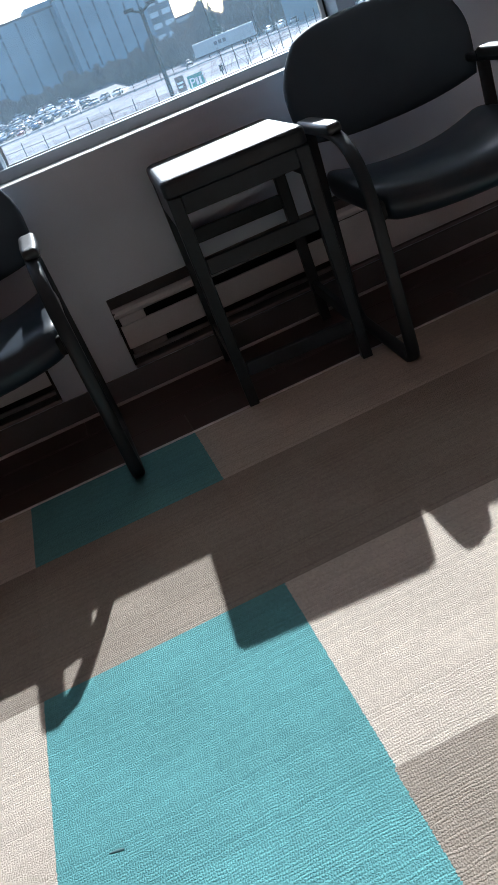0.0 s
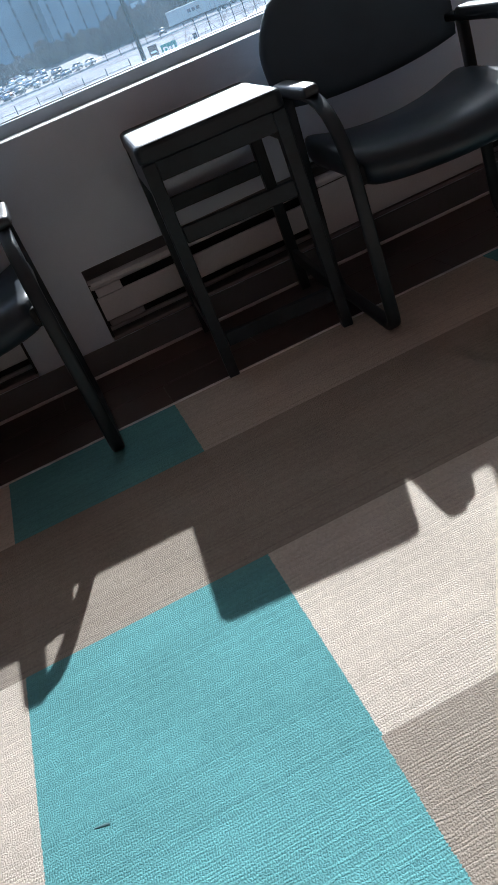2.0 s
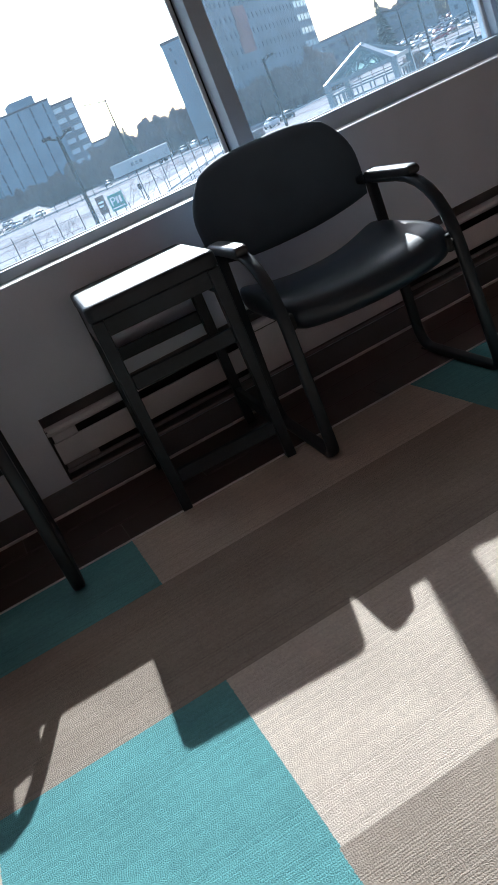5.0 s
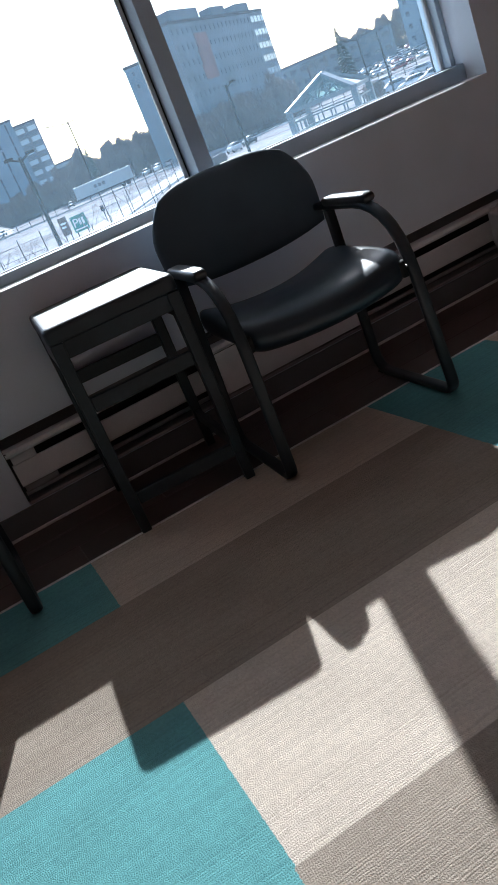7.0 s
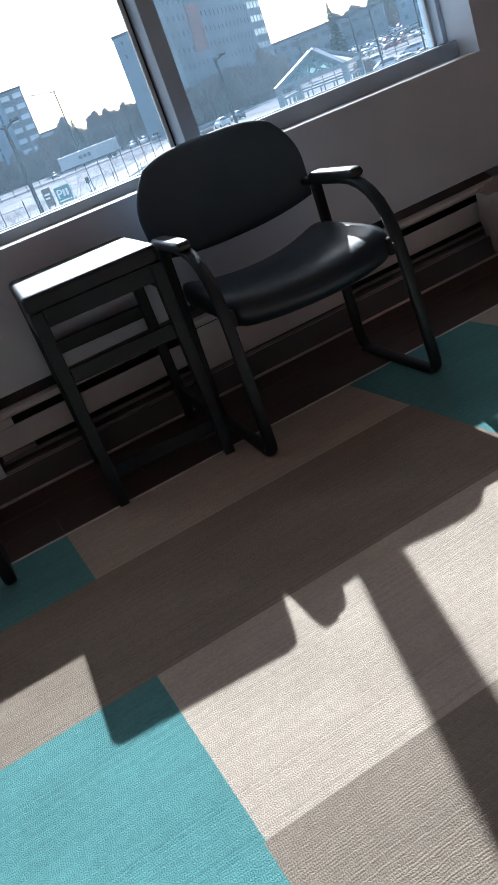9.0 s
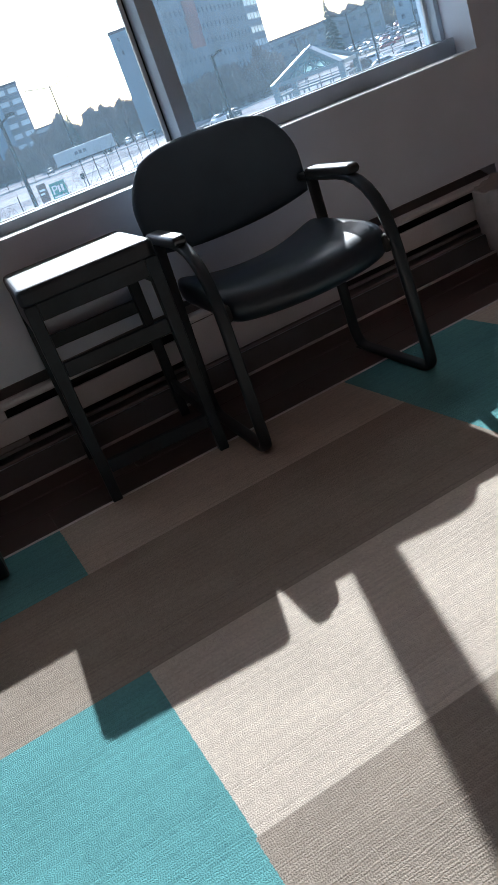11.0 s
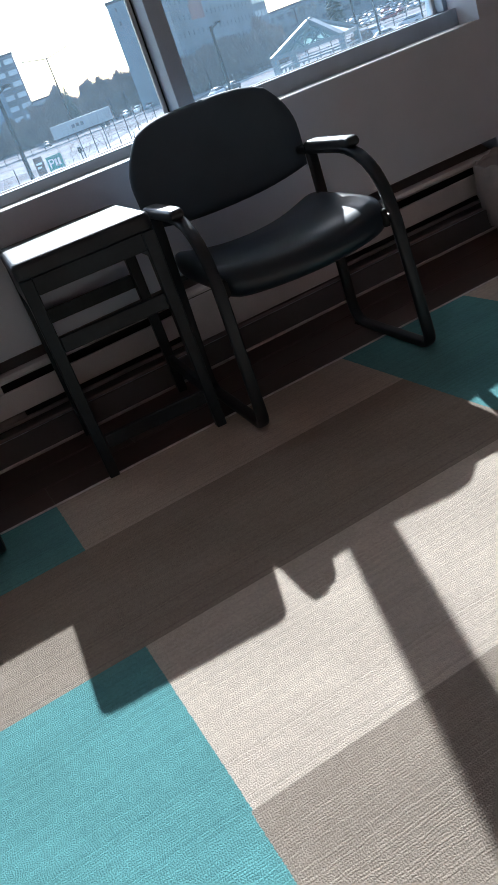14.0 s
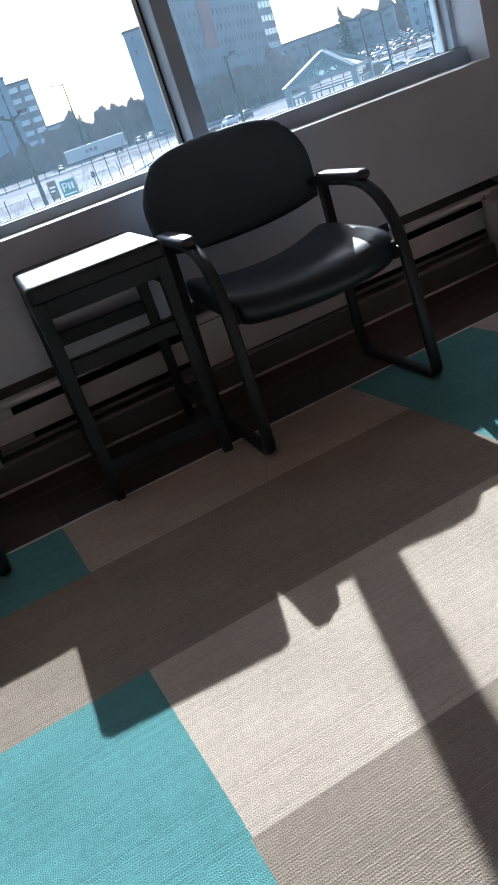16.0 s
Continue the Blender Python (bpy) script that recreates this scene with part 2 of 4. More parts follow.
def box(x0, x1, y0, y1, z0, z1, bevel=0.0, segments=2, bm=None):
    bm = bm or bmesh.new()
    made = bmesh.ops.create_cube(bm, size=1.0, matrix=Matrix.LocRotScale(((x0 + x1) / 2, (y0 + y1) / 2, (z0 + z1) / 2), None, (x1 - x0, y1 - y0, z1 - z0)))
    if bevel:
        edges = list({e for v in made["verts"] for e in v.link_edges})
        bmesh.ops.bevel(bm, geom=edges, offset=bevel, segments=segments, affect="EDGES", profile=0.5)
    return bm


def rod(a, b, r0, r1=None, n=8, bm=None):
    """A round, tapered bar from a to b."""
    bm = bm or bmesh.new()
    a, b = Vector(a), Vector(b)
    turn = (b - a).to_track_quat("Z", "Y").to_matrix().to_4x4()
    bmesh.ops.create_cone(bm, cap_ends=True, segments=n, radius1=r0, radius2=r0 if r1 is None else r1, depth=(b - a).length, matrix=Matrix.Translation((a + b) / 2) @ turn)
    return bm


def rounded(points, radii, n=7):
    """A polyline in a plane with its corners rounded."""
    out = [Vector(points[0])]
    for p, c, q, r in zip(points, points[1:], points[2:], radii):
        p, c, q = Vector(p), Vector(c), Vector(q)
        a, b = c + (p - c).normalized() * r, c + (q - c).normalized() * r
        out += [a * (1 - s) ** 2 + c * 2 * s * (1 - s) + b * s * s for s in (k / n for k in range(n + 1))]
    return out + [Vector(points[-1])]


def bent_bar(path, x, wide, thick, bm=None, n=10, splay=0.0):
    """A bar of oval section along a path of (y, z) in the plane at x, wide across it."""
    bm = bm or bmesh.new()
    rings = []
    for k, p in enumerate(path):
        d = (path[min(k + 1, len(path) - 1)] - path[max(k - 1, 0)]).normalized()
        side = Vector((-d.y, d.x))
        ring = []
        for i in range(n):
            a = 2 * math.pi * i / n
            u = math.copysign(abs(math.cos(a)) ** 0.6, math.cos(a)) * wide / 2
            v = math.copysign(abs(math.sin(a)) ** 0.6, math.sin(a)) * thick / 2
            ring.append(bm.verts.new((x + u + splay * max(0.0, 1 - p.y / 0.6), p.x + side.x * v, p.y + side.y * v)))
        rings.append(ring)
    for r, s in zip(rings, rings[1:]):
        for i in range(n):
            bm.faces.new((r[i], r[(i + 1) % n], s[(i + 1) % n], s[i]))
    bm.faces.new(rings[0][::-1])
    bm.faces.new(rings[-1])
    bmesh.ops.recalc_face_normals(bm, faces=bm.faces)
    return bm


def cushion(nu, nv, place):
    """A closed padded form: place(u, v, s) gives the front (s = 1) or back (s = -1) of it, for u and v from -1 to 1; both meet at the rim."""
    bm = bmesh.new()
    grids = {}
    for s in (1, -1):
        for i in range(nu + 1):
            for j in range(nv + 1):
                rim = i in (0, nu) or j in (0, nv)
                if rim and s == -1:
                    grids[s, i, j] = grids[1, i, j]
                else:
                    grids[s, i, j] = bm.verts.new(place(math.sin(math.pi * (i / nu - 0.5)), math.sin(math.pi * (j / nv - 0.5)), s))
        for i in range(nu):
            for j in range(nv):
                f = [grids[s, i, j], grids[s, i + 1, j], grids[s, i + 1, j + 1], grids[s, i, j + 1]]
                bm.faces.new(f if s == 1 else f[::-1])
    bmesh.ops.recalc_face_normals(bm, faces=bm.faces)
    return bm


# ---- the room ----
WALL_Y, SILL_Z, GLASS_Z, FRAME_Y, GLASS_Y, OUT_Y = 1.31, 0.757, 0.819, 1.47, 1.53, 1.575
# WIN_L and WIN_TOP lie out of view, set by how much daylight enters
WIN_L, WIN_R, WIN_TOP, CEIL_Z = -1.40, 2.178, 2.5, 2.75
ROOM_L, ROOM_R, ROOM_B = -4.4, 4.2, -4.6
EDGE_Y, RAIL_Y = 0.838, 1.425

slab = solid("floor", box(ROOM_L, ROOM_R, ROOM_B, EDGE_Y, -0.25, -0.012), TAUPE, "carpet tile floor in teal, beige and taupe squares", "floor", "structure")
border = solid("floor_border", box(ROOM_L, ROOM_R, EDGE_Y, WALL_Y + 0.02, -0.25, -0.006), PLANK, "dark brown plank border along the window wall", "floor", "structure")
solid("floor_trim", box(ROOM_L, ROOM_R, EDGE_Y - 0.003, EDGE_Y + 0.004, -0.004, 0.004, 0.0015), TRIM, "thin metal edge trim between carpet and planks", "trim", "structure")

wall = thing("wall_north", "grey painted window wall above a recessed heater", "wall", kind="structure")
H_L, H_R, H_LO, H_HI = -0.064, 2.15, 0.088, 0.333
G_L, G_R = -2.6, -0.325


def wall_box(*dims):
    part("panel", box(*dims), WALL, wall)


wall_box(ROOM_L, ROOM_R, WALL_Y, OUT_Y, H_HI, SILL_Z - 0.022)
wall_box(ROOM_L, ROOM_R, WALL_Y - 0.003, WALL_Y, H_HI, SILL_Z - 0.002)
wall_box(ROOM_L, ROOM_R, WALL_Y, OUT_Y, 0.0, H_LO)
for x0, x1 in ((ROOM_L, G_L), (G_R, H_L), (H_R, ROOM_R)):
    wall_box(x0, x1, WALL_Y, OUT_Y, H_LO, H_HI)
for x0, x1 in ((G_L, G_R), (H_L, H_R)):
    wall_box(x0, x1, WALL_Y + 0.14, OUT_Y, H_LO, H_HI)
wall_box(ROOM_L, WIN_L, WALL_Y, OUT_Y, SILL_Z - 0.022, CEIL_Z)
wall_box(WIN_R, ROOM_R, WALL_Y, OUT_Y, SILL_Z - 0.022, CEIL_Z)
wall_box(WIN_L, WIN_R, WALL_Y, OUT_Y, WIN_TOP, CEIL_Z)
wall_box(WIN_L, WIN_R, WALL_Y, OUT_Y, -5.0, -0.25)

# unseen walls and ceiling close the room and warm its bounced light
solid("wall_south", box(ROOM_L, ROOM_R, ROOM_B - 0.15, ROOM_B, 0, CEIL_Z), BOUNCE_WALL, "unseen wall tinted to redden the bounced light", "wall", "structure")
solid("wall_west", box(ROOM_L - 0.15, ROOM_L, ROOM_B, OUT_Y, 0, CEIL_Z), BOUNCE_WALL, "unseen wall tinted to redden the bounced light", "wall", "structure")
solid("wall_east", box(ROOM_R, ROOM_R + 0.15, ROOM_B, OUT_Y, 0, CEIL_Z), BOUNCE_WALL, "unseen wall tinted to redden the bounced light", "wall", "structure")
solid("ceiling", box(ROOM_L, ROOM_R, ROOM_B, OUT_Y, CEIL_Z, CEIL_Z + 0.2), CEIL, "unseen ceiling tinted to redden the bounced light", "ceiling", "structure")
solid("baseboard", box(ROOM_L, ROOM_R, WALL_Y - 0.008, WALL_Y, 0.0, 0.086, 0.002), BASE, "dark grey vinyl baseboard along the wall", "baseboard", "structure")
solid("baseboard_trim", box(ROOM_L, ROOM_R, WALL_Y - 0.02, WALL_Y - 0.008, -0.004, 0.008, 0.002), TRIM, "thin pale bead at the foot of the wall", "trim", "structure")

# the window: frame, mullion, panes and sill
window = thing("window_1", "wide grey aluminium window with upright mullions and dusty panes", "window", kind="structure")
LOW_Z = 0.7945
FALL = 0.0035
for x0, x1, top in ((WIN_L, 1.03, LOW_Z), (1.03, WIN_R, GLASS_Z)):
    bm = box(x0, x1, RAIL_Y, OUT_Y, SILL_Z, top, 0.003)
    for v in bm.verts:
        if v.co.z > top - 0.01:
            v.co.z -= FALL * (v.co.y - RAIL_Y) / (GLASS_Y - RAIL_Y)
    part("window_frame", bm, ALU, window)
part("window_frame", box(WIN_L, WIN_R, FRAME_Y, OUT_Y, WIN_TOP - 0.07, WIN_TOP, 0.003), ALU, window)
part("window_frame", box(WIN_L, WIN_L + 0.065, FRAME_Y + 0.002, OUT_Y, LOW_Z, WIN_TOP - 0.07, 0.003), ALU, window)
part("window_frame", box(WIN_R - 0.022, WIN_R, FRAME_Y + 0.002, OUT_Y, GLASS_Z, WIN_TOP - 0.07, 0.003), ALU, window)
# the left mullion is unseen, added with the bay beyond it
for x0, x1 in ((-0.224, -0.165), (0.991, 1.064)):
    bm = box(x0, x1, FRAME_Y - 0.02, GLASS_Y + 0.015, (LOW_Z if x0 < 0.9 else GLASS_Z) - 0.004, WIN_TOP - 0.07, 0.003)
    for v in bm.verts:
        # the bar narrows towards the room
        mid = (x0 + x1) / 2
        v.co.x += -0.013 if v.co.x < mid and v.co.y > GLASS_Y - 0.03 else (-0.009 if v.co.x > mid and v.co.y < GLASS_Y - 0.03 else 0.0)
    mull = part("mullion", bm, ALU, window)
    part("gasket", box(x0 - 0.0165, x0 - 0.0125, GLASS_Y - 0.017, GLASS_Y - 0.001, (LOW_Z if x0 < 0.9 else GLASS_Z) + 0.003, WIN_TOP - 0.07), RUBBER, mull, "black rubber gasket")
# the leftmost pane is unseen, added to let in more daylight
for x0, x1 in ((WIN_L + 0.065, -0.224), (-0.165, 0.991), (1.064, WIN_R - 0.022)):
    g = (LOW_Z if x0 < 1 else GLASS_Z) - FALL
    pane = part("pane", box(x0, x1, GLASS_Y, GLASS_Y + 0.006, g, WIN_TOP - 0.07), GLASS, window, "dusty clear glass with blue haze put in")
    part("bead", box(x0, x1, GLASS_Y - 0.014, GLASS_Y - 0.001, g, g + 0.005, 0.001), ALU_LIGHT, window)
    part("bead", box(x0, x0 + 0.010, GLASS_Y - 0.014, GLASS_Y - 0.001, g + 0.006, WIN_TOP - 0.07, 0.002), ALU_LIGHT, window)
    far = x1 - (0.017 if x1 < 1 else 0.0)
    part("bead", box(far - 0.014, far, GLASS_Y - 0.014, GLASS_Y - 0.001, g + 0.006, WIN_TOP - 0.07, 0.002), ALU_LIGHT, window)
part("window_sill", box(WIN_L, WIN_R, WALL_Y + 0.001, RAIL_Y, SILL_Z - 0.022, SILL_Z, 0.002), SILL, window, "pale laminate sill in the sun")


def heater(name, x0, x1):
    """A recessed convector: sloping top lip, dark outlet slot, front panel, lower slot and ledge, with the shade of the
    recess painted in.
    """
    h = thing(name, "beige enamelled heater recessed in the wall", "heater", "wall heaters", at=pose(0, WALL_Y, 0))
    for name, prof, material in (
            ("top_lip", [(0.026, 0.268), (-0.006, 0.264), (-0.011, 0.268), (-0.012, 0.276), (-0.006, 0.286), (0.008, 0.291), (0.026, 0.292)], HEATER),
            ("hood", [(0.137, H_HI - 0.002), (0.137, H_HI - 0.006), (0.029, 0.272), (0.029, 0.278)], HEAT_SHADE)):
        bm = bmesh.new()
        rings = [[bm.verts.new((x, y, z)) for y, z in prof] for x in (x0 + 0.002, x1 - 0.002)]
        for i in range(len(prof)):
            j = (i + 1) % len(prof)
            bm.faces.new((rings[0][i], rings[0][j], rings[1][j], rings[1][i]))
        bm.faces.new(rings[0])
        bm.faces.new(rings[1][::-1])
        bmesh.ops.recalc_face_normals(bm, faces=bm.faces)
        part(name, bm, material, h)
    part("front_panel", box(x0 + 0.004, x1 - 0.004, -0.004, 0.010, 0.155, 0.234, 0.003), HEATER, h)
    # dark sheet that paints the shade behind the slots
    part("slot_back", box(x0 + 0.003, x1 - 0.003, 0.06, 0.07, H_LO + 0.002, 0.27), HEAT_DEEP_SHADE, h)
    # lower parts carry the shade of the recess in their colour
    part("lower_bar", box(x0 + 0.004, x1 - 0.004, 0.006, 0.024, 0.117, 0.130, 0.003), HEAT_SHADE, h)
    part("ledge", box(x0 + 0.003, x1 - 0.003, -0.004, 0.058, H_LO, H_LO + 0.012, 0.002), HEAT_SHADE, h)
    # dark end strips stand for the shadow line at each end
    for x in (x0, x1):
        s = 0.008 if x == x0 else -0.008
        part("end_cap", box(min(x, x + s), max(x, x + s), -0.009, 0.058, H_LO + 0.012, 0.285, 0.002), HEAT_DEEP_SHADE, h)
    if x1 > 1:
        part("cover_plate", box(0.70, 1.34, -0.012, -0.005, 0.108, 0.262, 0.002), HEATER, h, "plain joint cover plate")
    s0 = x0 + 0.014
    part("slot_cover", box(s0, s0 + 0.085, 0.002, 0.012, 0.234, 0.262, 0.002), HEATER, h)
    part("slot_cover", box(s0, s0 + 0.12, 0.004, 0.013, 0.132, 0.152, 0.002), HEAT_SHADE, h)
    return h


heater("wall_heater", H_L, H_R)
heater("wall_heater", G_L, G_R)


# ---- the chairs ----
def guest_chair(at, label, bolted):
    """A sled-base guest chair. Its front foot line is the x axis, its back looks along y."""
    c = thing("guest_chair", label, "chair", "guest chairs by the window", at=at)
    for s in (-1, 1):
        x = 0.272 * s
        path = rounded([Vector(p) for p in ((0.412, 0.628), (0.462, 0.012), (-0.010, 0.012), (0.004, 0.608), (0.540, 0.610))], (0.07, 0.045, 0.215))
        side = part("side_frame", bent_bar(path, x, 0.036, 0.024, splay=0.013 * s), STEEL, c, "glossy black bent steel tube", True)
        for y in (0.09, 0.45):
            part("foot_pad", box(x + 0.013 * s - 0.012, x + 0.013 * s + 0.012, y - 0.016, y + 0.016, -0.0005, 0.003, 0.001), RUBBER, side)

        def pad_form(u, v, k, x=x + 0.006 * s):
            w = 0.025 * (1 - 0.18 * max(0, -v) ** 3)
            edge = ((1 - abs(u) ** 7) * (1 - v ** 22)) ** 0.45
            return (x + w * u * (1 - 0.12 * v ** 12), 0.272 + 0.146 * v, 0.623 + 0.0155 * edge * k)

        part("arm_pad", cushion(10, 16, pad_form), PAD, c, "black moulded arm pad", True)
        plate = box(min(x, x - 0.030 * s), max(x, x - 0.030 * s), 0.004, 0.060, 0.388, 0.440, 0.012, 3)
        part("seat_bracket", plate, RUBBER, c, "black bracket between seat and frame")
        if s > 0 and bolted:
            part("bolt", rod((x - 0.017 * s, -0.004, 0.425), (x - 0.017 * s, -0.008, 0.425), 0.003, n=10), BOLT, c)

    def seat_form(u, v, k):
        r = (1 - 0.10 * abs(v) ** 6)
        x = 0.268 * u * r + 0.010 + 0.008 * max(0.0, u)
        y = 0.262 + 0.262 * v * (1 - 0.08 * abs(u) ** 5) - (0.02 * (1 - u * u) if v < -0.5 else 0)
        edge = ((1 - abs(u) ** 18) * (1 - abs(v) ** 12)) ** 0.4
        dish = (0.031 + 0.009 * v) * u * u - 0.004 * v - 0.008 * max(0.0, -u) ** 2
        front = -0.035 * max(0.0, -v - 0.35) ** 2
        sag = -0.026 * max(0.0, v) ** 1.5 * (1 - abs(u) ** 3)
        return (x, y, 0.408 + dish + front + sag + (0.046 if k > 0 else -0.048) * edge)

    part("seat", cushion(26, 26, seat_form), VINYL, c, "black vinyl padded seat", True)

    def back_form(u, v, k):
        x = 0.002 + 0.290 * u * (1 - 0.20 * max(0, v + 0.1) ** 2) * (1 - 0.03 * max(0, -v) ** 2)
        low = 0.524 + 0.036 * abs(u) ** 2.4
        high = 0.852 - 0.030 * abs(u) ** 4
        z = low + (high - low) * (v + 1) / 2
        edge = ((1 - abs(u) ** 8) * (1 - abs(v) ** 7)) ** 0.45
        y = 0.535 + 0.09 * (z - 0.53) - 0.045 * u * u
        return (x, y + (-0.030 if k > 0 else 0.026) * edge, z)

    part("backrest", cushion(30, 20, back_form), BACK_GLARE, c, "matt blue-black rounded backrest, lightened for window glare", True)
    part("back_bar", box(-0.255, 0.255, 0.540, 0.565, 0.600, 0.63, 0.006), STEEL, c)
    part("seat_bar", box(-0.262, 0.262, 0.460, 0.480, 0.376, 0.392, 0.005), STEEL, c)
    part("seat_bar", box(-0.16, 0.16, 0.12, 0.14, 0.352, 0.366, 0.005), STEEL, c)
    return c


guest_chair(pose(0.890, 0.613, 0, 0, 0, -4.0), "black vinyl guest chair with steel sled base beside the table", True)
guest_chair(pose(-0.472, 0.70, 0, 0, 0, 0.0), "black vinyl guest chair with sunlit armrest under the window", False)


# ---- the end table ----
def end_table(x0, x1, y0, y1):
    t = thing("end_table", "black lacquered wooden end table with sunlit top", "table", at=pose((x0 + x1) / 2, (y0 + y1) / 2, 0, 0, 0, -5))
    w, d = (x1 - x0) / 2, (y1 - y0) / 2
    bm = bmesh.new()
    outline = []
    for cx, cy, a0 in ((w, d, 0), (-w, d, 90), (-w, -d, 180), (w, -d, 270)):
        for k in range(9):
            a = radians(a0 + 90 * k / 8)
            outline.append((cx - math.copysign(0.024, cx) + 0.024 * math.cos(a), cy - math.copysign(0.024, cy) + 0.024 * math.sin(a)))
    rings = []
    for inset, z in ((0.004, 0.612), (0.001, 0.616), (0.0, 0.620), (0.0, 0.626), (0.0, 0.646), (0.0015, 0.652), (0.005, 0.657), (0.010, 0.6595), (0.016, 0.660)):
        rings.append([bm.verts.new((x * (1 - inset / w), y * (1 - inset / d), z)) for x, y in outline])
    for r, q in zip(rings, rings[1:]):
        for i in range(len(outline)):
            j = (i + 1) % len(outline)
            bm.faces.new((r[i], r[j], q[j], q[i]))
    bm.faces.new(rings[0][::-1])
    bm.faces.new(rings[-1])
    part("tabletop", bm, TABLE_TOP, t, "glossy black top with deep rounded edges")
    lx, ly, s = w - 0.0215, d - 0.0215, 0.0185
    for sx in (-1, 1):
        for sy in (-1, 1):
            bm = box(-s, s, -s, s, 0, 0.611, 0.004)
            for v in bm.verts:
                k = 1 - 0.18 * max(0.0, 1 - v.co.z / 0.35)
                v.co.x, v.co.y = sx * lx + v.co.x * k, sy * ly + v.co.y * k
            part("leg", bm, BLACK_WOOD, t)
    for k in (-1, 1):
        part("apron", box(-lx + s, lx - s, k * (ly + 0.006) - 0.010, k * (ly + 0.006) + 0.010, 0.562, 0.611, 0.002), BLACK_WOOD, t)
        # side aprons, out of sight, hang lower to block a spot of sun
        part("apron", box(k * (lx + 0.006) - 0.010, k * (lx + 0.006) + 0.010, -ly + s, ly - s, 0.528, 0.611, 0.002), BLACK_WOOD, t)
    for sy in (-1, 1):
        part("rail", box(-lx + s, lx - s, sy * ly - 0.010, sy * ly + 0.010, 0.392, 0.436, 0.003), BLACK_WOOD, t)
    for sx in (-1, 1):
        part("rail", box(sx * lx - 0.010, sx * lx + 0.010, -ly + s, ly - s, 0.100, 0.140, 0.003), BLACK_WOOD, t)
    part("stretcher", box(-lx + s, lx - s, -ly - 0.010, -ly + 0.010, 0.086, 0.126, 0.003), BLACK_WOOD, t)
    return t


end_table(0.186, 0.580, 0.803, 1.27)


# ---- the shade of a dent in the carpet ----
def carpet_fleck(at):
    bm = bmesh.new()
    bmesh.ops.create_icosphere(bm, subdivisions=2, radius=1.0)
    for v in bm.verts:
        k = 1 + 0.45 * noise.noise(v.co * 1.7)
        v.co = Vector((v.co.x * 0.014 * k, v.co.y * 0.0026 * k, v.co.z * 0.0009))
    f = solid("carpet_fleck", bm, DENT, "tiny dent in the teal carpet, its shade a dark form", "debris", smooth=True)
    f.matrix_basis = at
    return f


# a flat dark teal form stands in for the dent's shade
carpet_fleck(pose(-0.411, -0.404, 0, 0, 0, -12))


# ---- the waste bin ----
def waste_bin(at):
    b = thing("waste_bin", "grey waste bin with a crumpled clear plastic liner", "bin", at=at)
    bm = bmesh.new()
    bmesh.ops.create_cone(bm, cap_ends=False, segments=32, radius1=0.10, radius2=0.128, depth=0.28, matrix=Matrix.Translation((0, 0, 0.141)))
    bmesh.ops.create_circle(bm, cap_ends=True, segments=32, radius=0.10, matrix=Matrix.Translation((0, 0, 0.002)))
    bmesh.ops.remove_doubles(bm, verts=bm.verts, dist=0.002)
    bmesh.ops.solidify(bm, geom=bm.faces, thickness=0.003)
    part("body", bm, BIN, b, "", True)
    bm = bmesh.new()
    n, rows = 72, [(0.124, 0.06), (0.126, 0.27), (0.134, 0.292), (0.142, 0.285), (0.146, 0.24), (0.145, 0.19), (0.141, 0.13)]
    rings = []
    for k, (r, z) in enumerate(rows):
        ring = []
        for i in range(n):
            a = 2 * math.pi * i / n
            q = noise.noise(Vector((math.cos(a) * 5, math.sin(a) * 5, k * 0.7)))
            p = noise.noise(Vector((math.cos(a) * 2.2 + 7, math.sin(a) * 2.2, k * 0.3)))
            ring.append(bm.verts.new(((r + 0.012 * q) * math.cos(a), (r + 0.012 * q) * math.sin(a), z + (0.022 * p + 0.008 * q) * (k > 1) - (0.03 * p if k == 6 else 0))))
        rings.append(ring)
    for r, s in zip(rings, rings[1:]):
        for i in range(n):
            bm.faces.new((r[i], r[(i + 1) % n], s[(i + 1) % n], s[i]))
    part("liner", bm, LINER, b, "crumpled translucent plastic liner", True)
    return b


LINER = mat("translucent_liner", (0.70, 0.66, 0.65), 0.3, vary=0.08, scale=20, grain=90, bump=0.2)
LINER.node_tree.nodes["Principled BSDF"].inputs["Alpha"].default_value = 0.7
waste_bin(pose(2.055, 1.13, 0))


# ---- outdoors, seen through the window from an upper floor ----
GZ = -5.0
EX, EY = -0.1, -1.4


def out(az, d, z=GZ):
    """A place outdoors: degrees to the right of straight ahead, metres away."""
    return Vector((EX + d * math.sin(radians(az)), EY + d * math.cos(radians(az)), z))


def facing(az, d, turn=0.0, z=GZ):
    """The pose of a thing outdoors whose front looks back at the window, turned by some degrees."""
    p = out(az, d, z)
    return pose(p.x, p.y, p.z, 0, 0, -az + turn)


bm = bmesh.new()
bmesh.ops.create_grid(bm, x_segments=60, y_segments=60, size=2500, matrix=Matrix.Translation((0, 0, GZ)))
bmesh.ops.delete(bm, geom=[v for v in bm.verts if v.co.y < -90], context="VERTS")
for v in bm.verts:
    far = max(0.0, math.hypot(v.co.x, v.co.y) - 500)
    v.co.z += far * 0.004 + (3 * noise.noise(v.co * 0.002) if far else 0)
solid("ground", bm, SNOW, "snow-covered ground with trodden grey patches", "ground", "structure")


